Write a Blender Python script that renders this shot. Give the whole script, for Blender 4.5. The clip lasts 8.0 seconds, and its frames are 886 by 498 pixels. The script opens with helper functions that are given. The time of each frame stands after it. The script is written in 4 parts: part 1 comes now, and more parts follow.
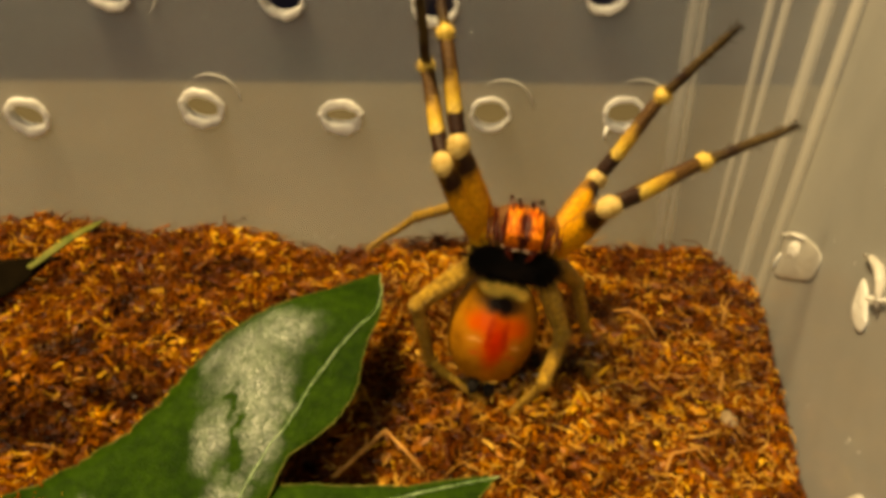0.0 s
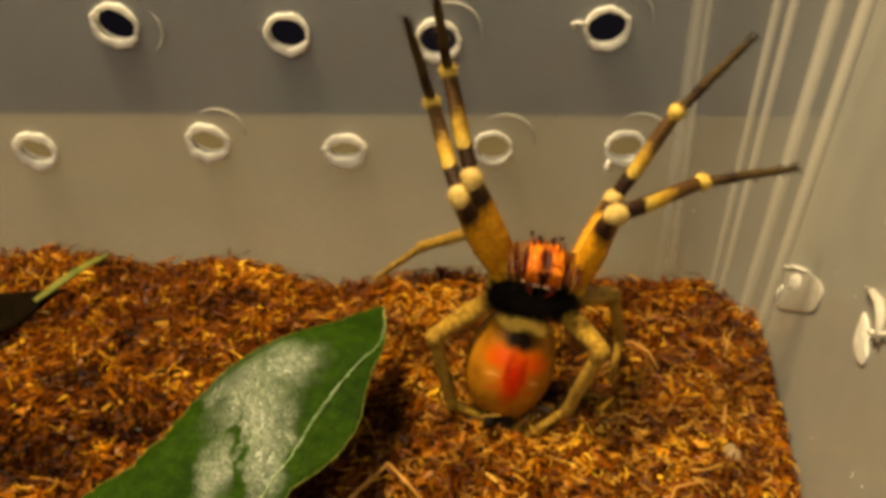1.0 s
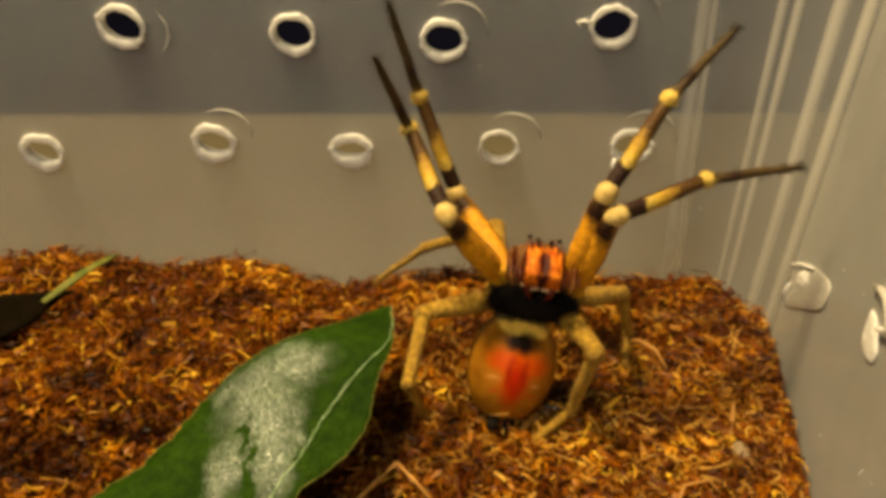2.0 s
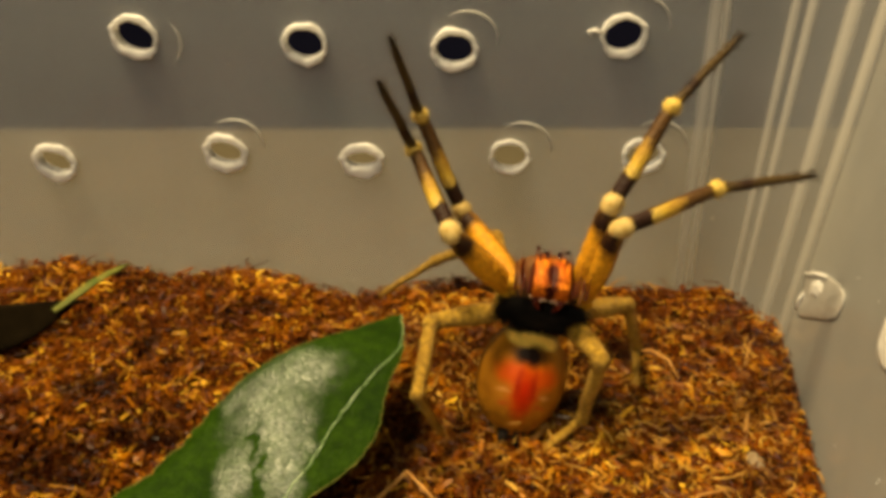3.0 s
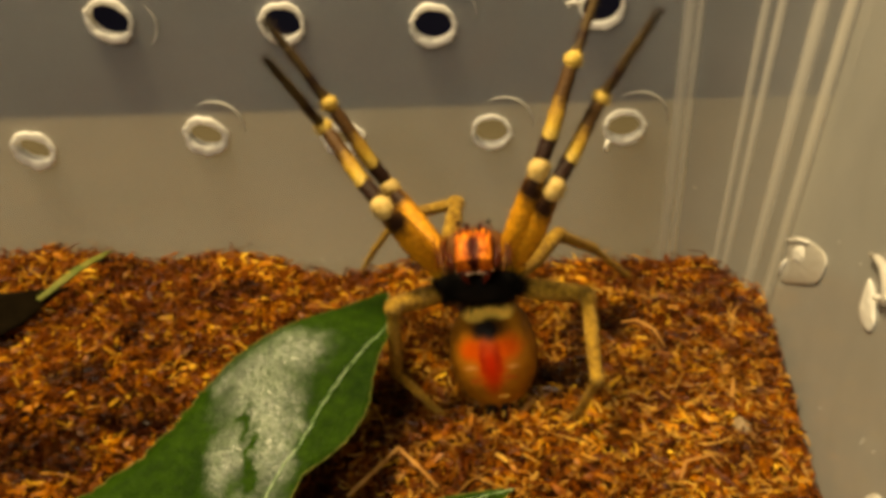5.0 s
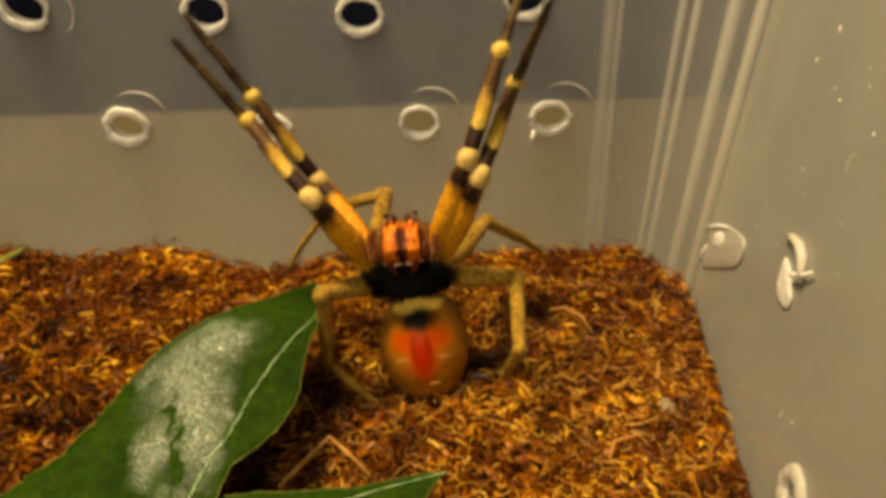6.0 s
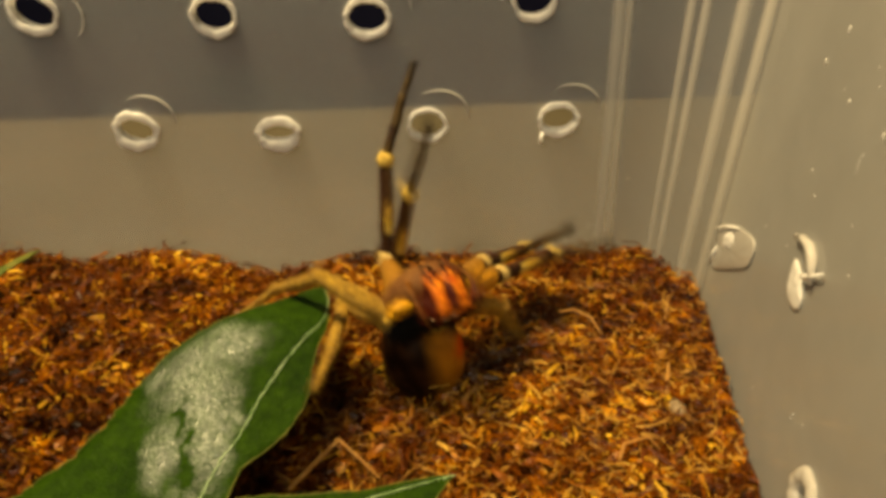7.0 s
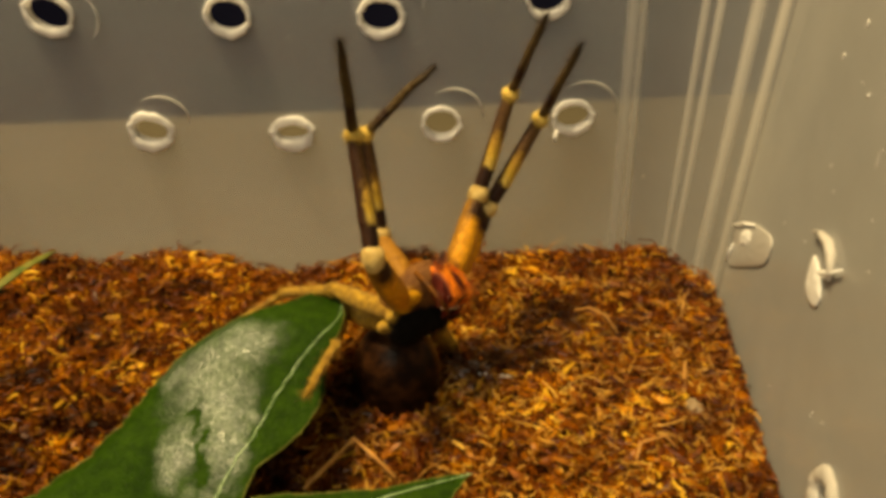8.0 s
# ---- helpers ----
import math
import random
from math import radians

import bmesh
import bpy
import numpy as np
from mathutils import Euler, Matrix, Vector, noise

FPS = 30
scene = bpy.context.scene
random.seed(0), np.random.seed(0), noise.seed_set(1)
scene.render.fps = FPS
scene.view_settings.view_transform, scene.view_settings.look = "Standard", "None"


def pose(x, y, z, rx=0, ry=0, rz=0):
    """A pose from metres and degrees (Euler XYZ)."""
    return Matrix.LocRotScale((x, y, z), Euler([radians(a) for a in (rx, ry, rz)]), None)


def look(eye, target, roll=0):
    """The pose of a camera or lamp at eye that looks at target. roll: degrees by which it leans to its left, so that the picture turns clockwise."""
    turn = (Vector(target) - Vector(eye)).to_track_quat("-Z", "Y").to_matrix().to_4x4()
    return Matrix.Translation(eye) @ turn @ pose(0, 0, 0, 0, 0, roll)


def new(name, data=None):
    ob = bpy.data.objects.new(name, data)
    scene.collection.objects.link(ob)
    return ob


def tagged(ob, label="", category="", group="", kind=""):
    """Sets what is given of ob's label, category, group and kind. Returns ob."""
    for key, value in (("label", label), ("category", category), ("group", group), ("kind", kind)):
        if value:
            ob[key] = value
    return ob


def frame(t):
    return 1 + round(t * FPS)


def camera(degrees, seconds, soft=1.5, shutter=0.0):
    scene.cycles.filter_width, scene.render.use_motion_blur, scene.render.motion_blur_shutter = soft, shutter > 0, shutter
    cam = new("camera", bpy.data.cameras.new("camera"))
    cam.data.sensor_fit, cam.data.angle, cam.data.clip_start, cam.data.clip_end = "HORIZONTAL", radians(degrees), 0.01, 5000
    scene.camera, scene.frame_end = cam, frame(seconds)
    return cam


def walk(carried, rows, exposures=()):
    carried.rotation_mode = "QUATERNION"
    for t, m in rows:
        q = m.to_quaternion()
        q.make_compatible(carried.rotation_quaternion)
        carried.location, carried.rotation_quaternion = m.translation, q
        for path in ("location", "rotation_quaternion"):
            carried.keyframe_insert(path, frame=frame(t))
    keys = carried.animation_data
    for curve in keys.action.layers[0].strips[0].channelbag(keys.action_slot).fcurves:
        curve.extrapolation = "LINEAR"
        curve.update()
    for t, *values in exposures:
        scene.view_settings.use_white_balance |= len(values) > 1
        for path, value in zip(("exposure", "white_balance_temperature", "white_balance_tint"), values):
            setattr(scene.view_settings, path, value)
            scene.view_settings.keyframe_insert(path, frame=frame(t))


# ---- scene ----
CAMERA_ROWS = [
    (0.0, -0.00015, -0.11460, 0.09861, 3.89, -31.86, -0.24),
    (0.5, 0.00016, -0.11538, 0.09966, 3.90, -30.52, -0.24),
    (1.0, 0.00014, -0.11515, 0.09969, 4.10, -29.93, -0.02),
    (1.5, 0.00000, -0.11500, 0.10000, 4.00, -30.00, -0.00),
    (1.7, -0.00073, -0.11527, 0.10009, 4.00, -30.05, 0.08),
    (2.8, 0.00084, -0.11502, 0.09841, 4.79, -29.63, 0.95),
    (3.0, -0.00067, -0.11572, 0.09816, 4.74, -28.82, 0.59),
    (3.2, -0.00077, -0.11598, 0.09797, 3.77, -29.16, 0.64),
    (3.5, -0.00007, -0.11476, 0.09715, 4.24, -30.11, 1.44),
    (4.0, -0.00081, -0.11588, 0.09881, 4.54, -30.12, 1.52),
    (4.2, -0.00099, -0.11531, 0.09921, 4.41, -30.52, 1.63),
    (5.3, -0.00028, -0.11647, 0.09608, 1.68, -29.75, 1.19),
    (5.5, -0.00066, -0.11662, 0.09508, 0.21, -29.51, 0.52),
    (6.0, -0.00063, -0.11780, 0.09480, -1.34, -29.73, -0.15),
    (6.5, -0.00077, -0.11786, 0.09478, -1.23, -29.52, -0.09),
    (7.0, -0.00032, -0.11758, 0.09502, -0.86, -29.69, 0.39),
    (7.5, -0.00056, -0.11770, 0.09463, -0.93, -29.44, 0.42),
    (8.0, -0.00048, -0.11741, 0.09435, -0.20, -29.59, 1.05),
]
cam = camera(54.0, 8.0, 4.3, 0.8)
walk(cam, [(t, pose(x, y, z, 90 + pitch, roll, yaw)) for t, x, y, z, yaw, pitch, roll in CAMERA_ROWS], [(0, 0.13, 7450, 10), (0.5, 0.12, 7050, 10), (1.0, 0.12, 6800, 10), (1.5, 0.11, 6700, 10), (3.0, 0.09, 6500, 10), (4.0, 0.06, 6700, 10), (5.5, 0.04, 6800, 10), (8, 0.05, 6800, 10)])

# ---- light ----
world = bpy.data.worlds.new("room_air")
scene.world = world
world.use_nodes = True
world.node_tree.nodes["Background"].inputs["Color"].default_value = (1.0, 0.78, 0.5, 1)
world.node_tree.nodes["Background"].inputs["Strength"].default_value = 0.06


def area_lamp(name, eye, target, size, watts, color):
    data = bpy.data.lights.new(name, "AREA")
    data.shape, data.size, data.energy, data.color = "DISK", size, watts, color
    ob = new(name, data)
    ob.matrix_world = look(eye, target)
    return ob


area_lamp("desk_lamp", (-0.17, 0.03, 0.60), (0, 0, 0), 0.13, 7.9, (1.0, 0.74, 0.37))
# unseen fill lamp, added to brighten walls and hole rims from the front
area_lamp("fill_light", (-0.40, -0.95, 0.85), (0, 0, 0), 0.4, 5.2, (1.0, 0.88, 0.64))
# ---- materials ----
def material(name):
    m = bpy.data.materials.new(name)
    m.use_nodes = True
    nodes, links = m.node_tree.nodes, m.node_tree.links
    return m, nodes, links, nodes["Principled BSDF"], nodes["Material Output"]


def add(nodes, kind, **settings):
    n = nodes.new(kind)
    for key, value in settings.items():
        n.inputs[key.replace("_", " ")].default_value = value
    return n


def ramp(nodes, links, source, stops, ease="LINEAR"):
    r = nodes.new("ShaderNodeValToRGB")
    r.color_ramp.interpolation = ease
    elements = r.color_ramp.elements
    while len(elements) < len(stops):
        elements.new(0.5)
    for e, (at, color) in zip(elements, stops):
        e.position, e.color = at, (*color, 1)
    links.new(source, r.inputs["Fac"])
    return r.outputs["Color"]


def mix(nodes, links, fac, a, b, how="MIX"):
    n = nodes.new("ShaderNodeMix")
    n.data_type, n.blend_type = "RGBA", how
    for socket, value in ((n.inputs[0], fac), (n.inputs[6], a), (n.inputs[7], b)):
        if isinstance(value, (int, float)):
            socket.default_value = value
        elif isinstance(value, tuple):
            socket.default_value = (*value, 1)
        else:
            links.new(value, socket)
    return n.outputs[2]


def spot_noise(nodes, links, scale, detail=4.0, coords=None, rough=0.55):
    n = add(nodes, "ShaderNodeTexNoise", Scale=scale, Detail=detail, Roughness=rough)
    if coords is None:
        coords = nodes.new("ShaderNodeTexCoord").outputs["Object"]
    links.new(coords, n.inputs["Vector"])
    return n.outputs["Fac"]


def bumped(nodes, links, bsdf, source, strength, distance):
    b = add(nodes, "ShaderNodeBump", Strength=strength, Distance=distance)
    links.new(source, b.inputs["Height"])
    links.new(b.outputs["Normal"], bsdf.inputs["Normal"])


def plain(name, a, b, rough, scale, bump=0.2, distance=0.0002, **more):
    """A surface that wanders between two colours, with fine relief."""
    m, nodes, links, bsdf, _ = material(name)
    links.new(ramp(nodes, links, spot_noise(nodes, links, scale), [(0.3, a), (0.7, b)]), bsdf.inputs["Base Color"])
    bumped(nodes, links, bsdf, spot_noise(nodes, links, scale * 7), bump, distance)
    bsdf.inputs["Roughness"].default_value = rough
    bsdf.inputs["Specular IOR Level"].default_value = 0.18
    for key, value in more.items():
        bsdf.inputs[key.replace("_", " ")].default_value = value
    return m


def clear_plastic(name, haze, tint, clear=(0.93, 0.92, 0.88), frost=0.0):
    """Thin milky plastic: light passes straight through, a part of it scatters in the sheet, and the surface shines."""
    m, nodes, links, bsdf, out = material(name)
    nodes.remove(bsdf)
    if frost:
        see = add(nodes, "ShaderNodeBsdfRefraction", Color=(0.98, 0.975, 0.96, 1), Roughness=frost, IOR=1.45)
    else:
        see = add(nodes, "ShaderNodeBsdfTransparent", Color=(*clear, 1))
    milk = add(nodes, "ShaderNodeBsdfDiffuse", Color=(*tint, 1))
    back = add(nodes, "ShaderNodeBsdfTranslucent", Color=(*tint, 1))
    gloss = add(nodes, "ShaderNodeBsdfGlossy", Roughness=0.12)
    soft = add(nodes, "ShaderNodeMixShader", Fac=0.5)
    links.new(milk.outputs[0], soft.inputs[1])
    links.new(back.outputs[0], soft.inputs[2])
    body = nodes.new("ShaderNodeMixShader")
    coords = nodes.new("ShaderNodeTexCoord").outputs["Object"]
    cloud = nodes.new("ShaderNodeMapRange")
    cloud.inputs["To Min"].default_value, cloud.inputs["To Max"].default_value = haze * 0.85, haze * 1.15
    links.new(spot_noise(nodes, links, 60, 5, coords), cloud.inputs["Value"])
    links.new(cloud.outputs[0], body.inputs["Fac"])
    links.new(see.outputs[0], body.inputs[1])
    links.new(soft.outputs[0], body.inputs[2])
    shine = nodes.new("ShaderNodeMixShader")
    fresnel = add(nodes, "ShaderNodeFresnel", IOR=1.42)
    links.new(fresnel.outputs[0], shine.inputs["Fac"])
    links.new(body.outputs[0], shine.inputs[1])
    links.new(gloss.outputs[0], shine.inputs[2])
    ripple = add(nodes, "ShaderNodeBump", Strength=0.15, Distance=0.0004)
    links.new(spot_noise(nodes, links, 140, 3, coords), ripple.inputs["Height"])
    links.new(ripple.outputs["Normal"], gloss.inputs["Normal"])
    links.new(shine.outputs[0], out.inputs["Surface"])
    return m


PLASTIC = clear_plastic("clear_box_plastic", 0.195, (0.90, 0.95, 1.0), frost=0.09)
PLASTIC_THIN = clear_plastic("thin_corner_plastic", 0.31, (0.80, 0.85, 0.93))
PLASTIC_SIDE = clear_plastic("side_box_plastic", 0.62, (0.78, 0.80, 0.80))
PLASTIC_ARC = clear_plastic("pale_arc_plastic", 0.60, (0.94, 0.94, 0.91))


def streak_plastic(name, haze, tint):
    """Clear plastic whose milky middle, fainter below, stands in for a reflected streak (u across, v up)."""
    m, nodes, links, bsdf, out = material(name)
    nodes.remove(bsdf)
    axis = nodes.new("ShaderNodeSeparateXYZ")
    links.new(nodes.new("ShaderNodeTexCoord").outputs["UV"], axis.inputs[0])
    across = nodes.new("ShaderNodeValToRGB")
    across.color_ramp.interpolation = "EASE"
    ends = across.color_ramp.elements
    for _ in range(2):
        ends.new(0.5)
    for e, (at, k) in zip(ends, ((0.0, 0.0), (0.40, 1.0), (0.52, 0.9), (1.0, 0.0))):
        e.position, e.color = at, (k, k, k, 1)
    links.new(axis.outputs["X"], across.inputs["Fac"])
    tall = nodes.new("ShaderNodeMapRange")
    links.new(axis.outputs["Y"], tall.inputs["Value"])
    for key, value in (("From Min", 0.25), ("From Max", 0.8), ("To Min", haze * 0.40), ("To Max", haze)):
        tall.inputs[key].default_value = value
    milk = nodes.new("ShaderNodeMath")
    milk.operation = "MULTIPLY"
    links.new(across.outputs["Color"], milk.inputs[0])
    links.new(tall.outputs[0], milk.inputs[1])
    see = add(nodes, "ShaderNodeBsdfTransparent", Color=(0.985, 0.98, 0.97, 1))
    front = add(nodes, "ShaderNodeBsdfDiffuse", Color=(*tint, 1))
    back = add(nodes, "ShaderNodeBsdfTranslucent", Color=(*tint, 1))
    soft = add(nodes, "ShaderNodeMixShader", Fac=0.5)
    links.new(front.outputs[0], soft.inputs[1])
    links.new(back.outputs[0], soft.inputs[2])
    body = nodes.new("ShaderNodeMixShader")
    links.new(milk.outputs[0], body.inputs["Fac"])
    links.new(see.outputs[0], body.inputs[1])
    links.new(soft.outputs[0], body.inputs[2])
    links.new(body.outputs[0], out.inputs["Surface"])
    return m


PLASTIC_STREAK = streak_plastic("milky_streak_plastic", 0.63, (0.93, 0.92, 0.88))


def melted_plastic(name):
    """Whitened plastic that lets light seep through."""
    m, nodes, links, bsdf, out = material(name)
    links.new(ramp(nodes, links, spot_noise(nodes, links, 400), [(0.3, (0.88, 0.89, 0.88)), (0.7, (0.96, 0.97, 0.97))]), bsdf.inputs["Base Color"])
    bumped(nodes, links, bsdf, spot_noise(nodes, links, 1500), 0.4, 0.0002)
    bsdf.inputs["Roughness"].default_value = 0.3
    seep = add(nodes, "ShaderNodeBsdfTranslucent", Color=(0.95, 0.95, 0.92, 1))
    both = add(nodes, "ShaderNodeMixShader", Fac=0.3)
    links.new(bsdf.outputs[0], both.inputs[1])
    links.new(seep.outputs[0], both.inputs[2])
    links.new(both.outputs[0], out.inputs["Surface"])
    return m


MELTED = melted_plastic("melted_plastic_rim")
MELTED_THIN = clear_plastic("thin_melted_plastic", 0.72, (1.0, 0.98, 0.93), (0.97, 0.96, 0.93))
PEBBLE = plain("dull_pebble", (0.15, 0.10, 0.05), (0.30, 0.235, 0.15), 0.6, 500)
TABLE = plain("tan_table_top", (0.101, 0.088, 0.056), (0.120, 0.104, 0.067), 0.55, 25, 0.1)
# the unlit look of the far room is put into this near-black colour
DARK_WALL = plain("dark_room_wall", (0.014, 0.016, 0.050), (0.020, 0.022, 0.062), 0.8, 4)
ROOM = plain("room_paint", (0.5, 0.45, 0.36), (0.56, 0.5, 0.4), 0.8, 4)


def shade_patches(nodes, links, coords):
    """1 where the bedding is coloured dark for shade: ragged patches in hollows and by the spider."""
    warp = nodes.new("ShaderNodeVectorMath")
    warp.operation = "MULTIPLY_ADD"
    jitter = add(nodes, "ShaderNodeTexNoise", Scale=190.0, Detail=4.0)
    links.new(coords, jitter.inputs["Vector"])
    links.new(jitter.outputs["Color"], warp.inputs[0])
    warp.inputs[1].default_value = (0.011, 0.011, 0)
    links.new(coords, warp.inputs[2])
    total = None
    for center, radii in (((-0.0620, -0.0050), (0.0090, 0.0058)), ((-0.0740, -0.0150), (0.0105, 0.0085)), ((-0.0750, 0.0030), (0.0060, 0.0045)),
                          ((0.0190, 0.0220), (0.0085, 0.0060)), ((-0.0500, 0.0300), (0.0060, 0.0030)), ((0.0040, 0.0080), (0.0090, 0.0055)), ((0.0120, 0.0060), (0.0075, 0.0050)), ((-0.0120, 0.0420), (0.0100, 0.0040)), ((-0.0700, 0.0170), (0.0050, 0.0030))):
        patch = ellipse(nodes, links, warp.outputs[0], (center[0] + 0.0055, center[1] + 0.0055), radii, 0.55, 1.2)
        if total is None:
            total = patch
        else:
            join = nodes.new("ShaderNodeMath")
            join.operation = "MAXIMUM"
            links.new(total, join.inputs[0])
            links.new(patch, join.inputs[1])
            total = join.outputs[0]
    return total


def fibre_material(name, stops, rough=0.55, single=False, shaded=True):
    """Husk whose colour differs from piece to piece, drifts over the bedding and darkens in painted shade."""
    m, nodes, links, bsdf, _ = material(name)
    where = nodes.new("ShaderNodeNewGeometry")
    one = nodes.new("ShaderNodeObjectInfo").outputs["Random"] if single else where.outputs["Random Per Island"]
    base = ramp(nodes, links, one, stops)
    coords = where.outputs["Position"]
    grain = ramp(nodes, links, spot_noise(nodes, links, 1300, 4, coords, 0.7), [(0.36, (0.45, 0.40, 0.33)), (0.62, (1, 1, 1))])
    color = mix(nodes, links, 0.8, base, grain, "MULTIPLY")
    drift = ramp(nodes, links, spot_noise(nodes, links, 90, 3, coords), [(0.37, (0.33, 0.245, 0.19)), (0.5, (0.78, 0.73, 0.62)), (0.63, (1.25, 1.30, 0.95))])
    color = mix(nodes, links, 1.0, color, drift, "MULTIPLY")
    if shaded:
        color = mix(nodes, links, shade_patches(nodes, links, coords), color, mix(nodes, links, 1.0, color, (0.17, 0.13, 0.10), "MULTIPLY"))
    links.new(color, bsdf.inputs["Base Color"])
    bumped(nodes, links, bsdf, spot_noise(nodes, links, 2500, 2, coords), 0.4, 0.0002)
    bsdf.inputs["Roughness"].default_value = rough
    bsdf.inputs["Specular IOR Level"].default_value = 0.19
    return m


def ellipse(nodes, links, coords, center, radii, inner=0.7, outer=1.1):
    """1 inside an ellipse of the x-y plane, 0 outside, with a soft edge."""
    shift = nodes.new("ShaderNodeVectorMath")
    shift.operation = "SUBTRACT"
    links.new(coords, shift.inputs[0])
    shift.inputs[1].default_value = (*center, 0)
    size = nodes.new("ShaderNodeVectorMath")
    size.operation = "MULTIPLY"
    links.new(shift.outputs[0], size.inputs[0])
    size.inputs[1].default_value = (1 / radii[0], 1 / radii[1], 0)
    far = nodes.new("ShaderNodeVectorMath")
    far.operation = "LENGTH"
    links.new(size.outputs[0], far.inputs[0])
    edge = nodes.new("ShaderNodeMapRange")
    edge.interpolation_type = "SMOOTHSTEP"
    links.new(far.outputs["Value"], edge.inputs["Value"])
    for key, value in (("From Min", inner), ("From Max", outer), ("To Min", 1.0), ("To Max", 0.0)):
        edge.inputs[key].default_value = value
    return edge.outputs[0]


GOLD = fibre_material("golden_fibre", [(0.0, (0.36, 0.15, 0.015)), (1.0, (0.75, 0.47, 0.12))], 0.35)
SOIL = plain("damp_coir_soil", (0.035, 0.009, 0.0008), (0.20, 0.062, 0.004), 0.8, 200, 0.9, 0.0012)
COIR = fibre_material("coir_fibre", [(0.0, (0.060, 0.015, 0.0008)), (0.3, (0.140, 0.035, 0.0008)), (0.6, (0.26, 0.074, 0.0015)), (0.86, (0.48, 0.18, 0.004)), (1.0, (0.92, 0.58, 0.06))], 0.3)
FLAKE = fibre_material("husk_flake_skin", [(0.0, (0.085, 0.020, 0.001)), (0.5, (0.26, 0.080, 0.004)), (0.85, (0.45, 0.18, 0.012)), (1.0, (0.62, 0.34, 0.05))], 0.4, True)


def leaf_material():
    """Woven fabric: deep green, with a satin sheen set by a mask and broken up by the weave."""
    m, nodes, links, bsdf, _ = material("green_fabric_leaf")
    coords = nodes.new("ShaderNodeTexCoord").outputs["Object"]
    color = ramp(nodes, links, spot_noise(nodes, links, 130, 5, coords), [(0.3, (0.009, 0.027, 0.0008)), (0.7, (0.019, 0.048, 0.0014))])
    color = mix(nodes, links, 0.7, color, ramp(nodes, links, spot_noise(nodes, links, 620, 4, coords, 0.65), [(0.36, (0.55, 0.6, 0.5)), (0.5, (1, 1, 1)), (0.66, (1.5, 1.4, 1.3))]), "MULTIPLY")
    links.new(color, bsdf.inputs["Base Color"])
    weave = add(nodes, "ShaderNodeTexVoronoi", Scale=2400.0)
    links.new(coords, weave.inputs["Vector"])
    bumped(nodes, links, bsdf, weave.outputs["Distance"], 0.9, 0.0002)
    # gloss is raised only in patches that give the blade's highlight its shape
    warp = nodes.new("ShaderNodeVectorMath")
    warp.operation = "MULTIPLY_ADD"
    jitter = add(nodes, "ShaderNodeTexNoise", Scale=260.0, Detail=4.0)
    links.new(coords, jitter.inputs["Vector"])
    links.new(jitter.outputs["Color"], warp.inputs[0])
    warp.inputs[1].default_value = (0.006, 0.006, 0)
    links.new(coords, warp.inputs[2])
    sheen_mask = None
    for center, radii in (((-0.0375, -0.0125), (0.0060, 0.0080)), ((-0.0322, -0.0080), (0.0066, 0.0050)), ((-0.0345, -0.0175), (0.0056, 0.0095)), ((-0.0322, -0.0235), (0.0036, 0.0078)),
                          ((-0.0388, -0.0245), (0.0034, 0.0062)), ((-0.0352, -0.0345), (0.0038, 0.0050)), ((-0.0560, -0.0370), (0.0042, 0.0045)), ((-0.0435, -0.0105), (0.0030, 0.0040))):
        patch = ellipse(nodes, links, warp.outputs[0], (center[0] + 0.003, center[1] + 0.003), radii, 0.12, 1.25)
        if sheen_mask is None:
            sheen_mask = patch
        else:
            join = nodes.new("ShaderNodeMath")
            join.operation = "MAXIMUM"
            links.new(sheen_mask, join.inputs[0])
            links.new(patch, join.inputs[1])
            sheen_mask = join.outputs[0]
    # a dark curved crease is cut out of the sheen
    for center, radii in (((-0.0376, -0.0196), (0.0006, 0.0026)), ((-0.0361, -0.0232), (0.0005, 0.0028)), ((-0.0351, -0.0275), (0.0005, 0.0026))):
        gap = ellipse(nodes, links, warp.outputs[0], (center[0] + 0.003, center[1] + 0.003), radii, 0.1, 1.7)
        cut = nodes.new("ShaderNodeMath")
        cut.operation, cut.use_clamp = "SUBTRACT", True
        links.new(sheen_mask, cut.inputs[0])
        links.new(gap, cut.inputs[1])
        sheen_mask = cut.outputs[0]
    # the weave breaks the sheen into grains
    grain = nodes.new("ShaderNodeMapRange")
    links.new(spot_noise(nodes, links, 3400, 3, coords, 0.75), grain.inputs["Value"])
    for key, value in (("From Min", 0.42), ("From Max", 0.62), ("To Min", 0.20), ("To Max", 1.0)):
        grain.inputs[key].default_value = value
    broken = nodes.new("ShaderNodeMath")
    broken.operation = "MULTIPLY"
    links.new(sheen_mask, broken.inputs[0])
    links.new(grain.outputs[0], broken.inputs[1])
    sheen_mask = broken.outputs[0]
    for key, low, high in (("Roughness", 0.55, 0.40), ("Specular IOR Level", 0.015, 1.0)):
        span = nodes.new("ShaderNodeMapRange")
        links.new(sheen_mask, span.inputs["Value"])
        span.inputs["To Min"].default_value, span.inputs["To Max"].default_value = low, high
        links.new(span.outputs[0], bsdf.inputs[key])
    bsdf.inputs["IOR"].default_value = 2.2
    bsdf.inputs["Specular Tint"].default_value = (0.86, 0.94, 0.94, 1)
    return m


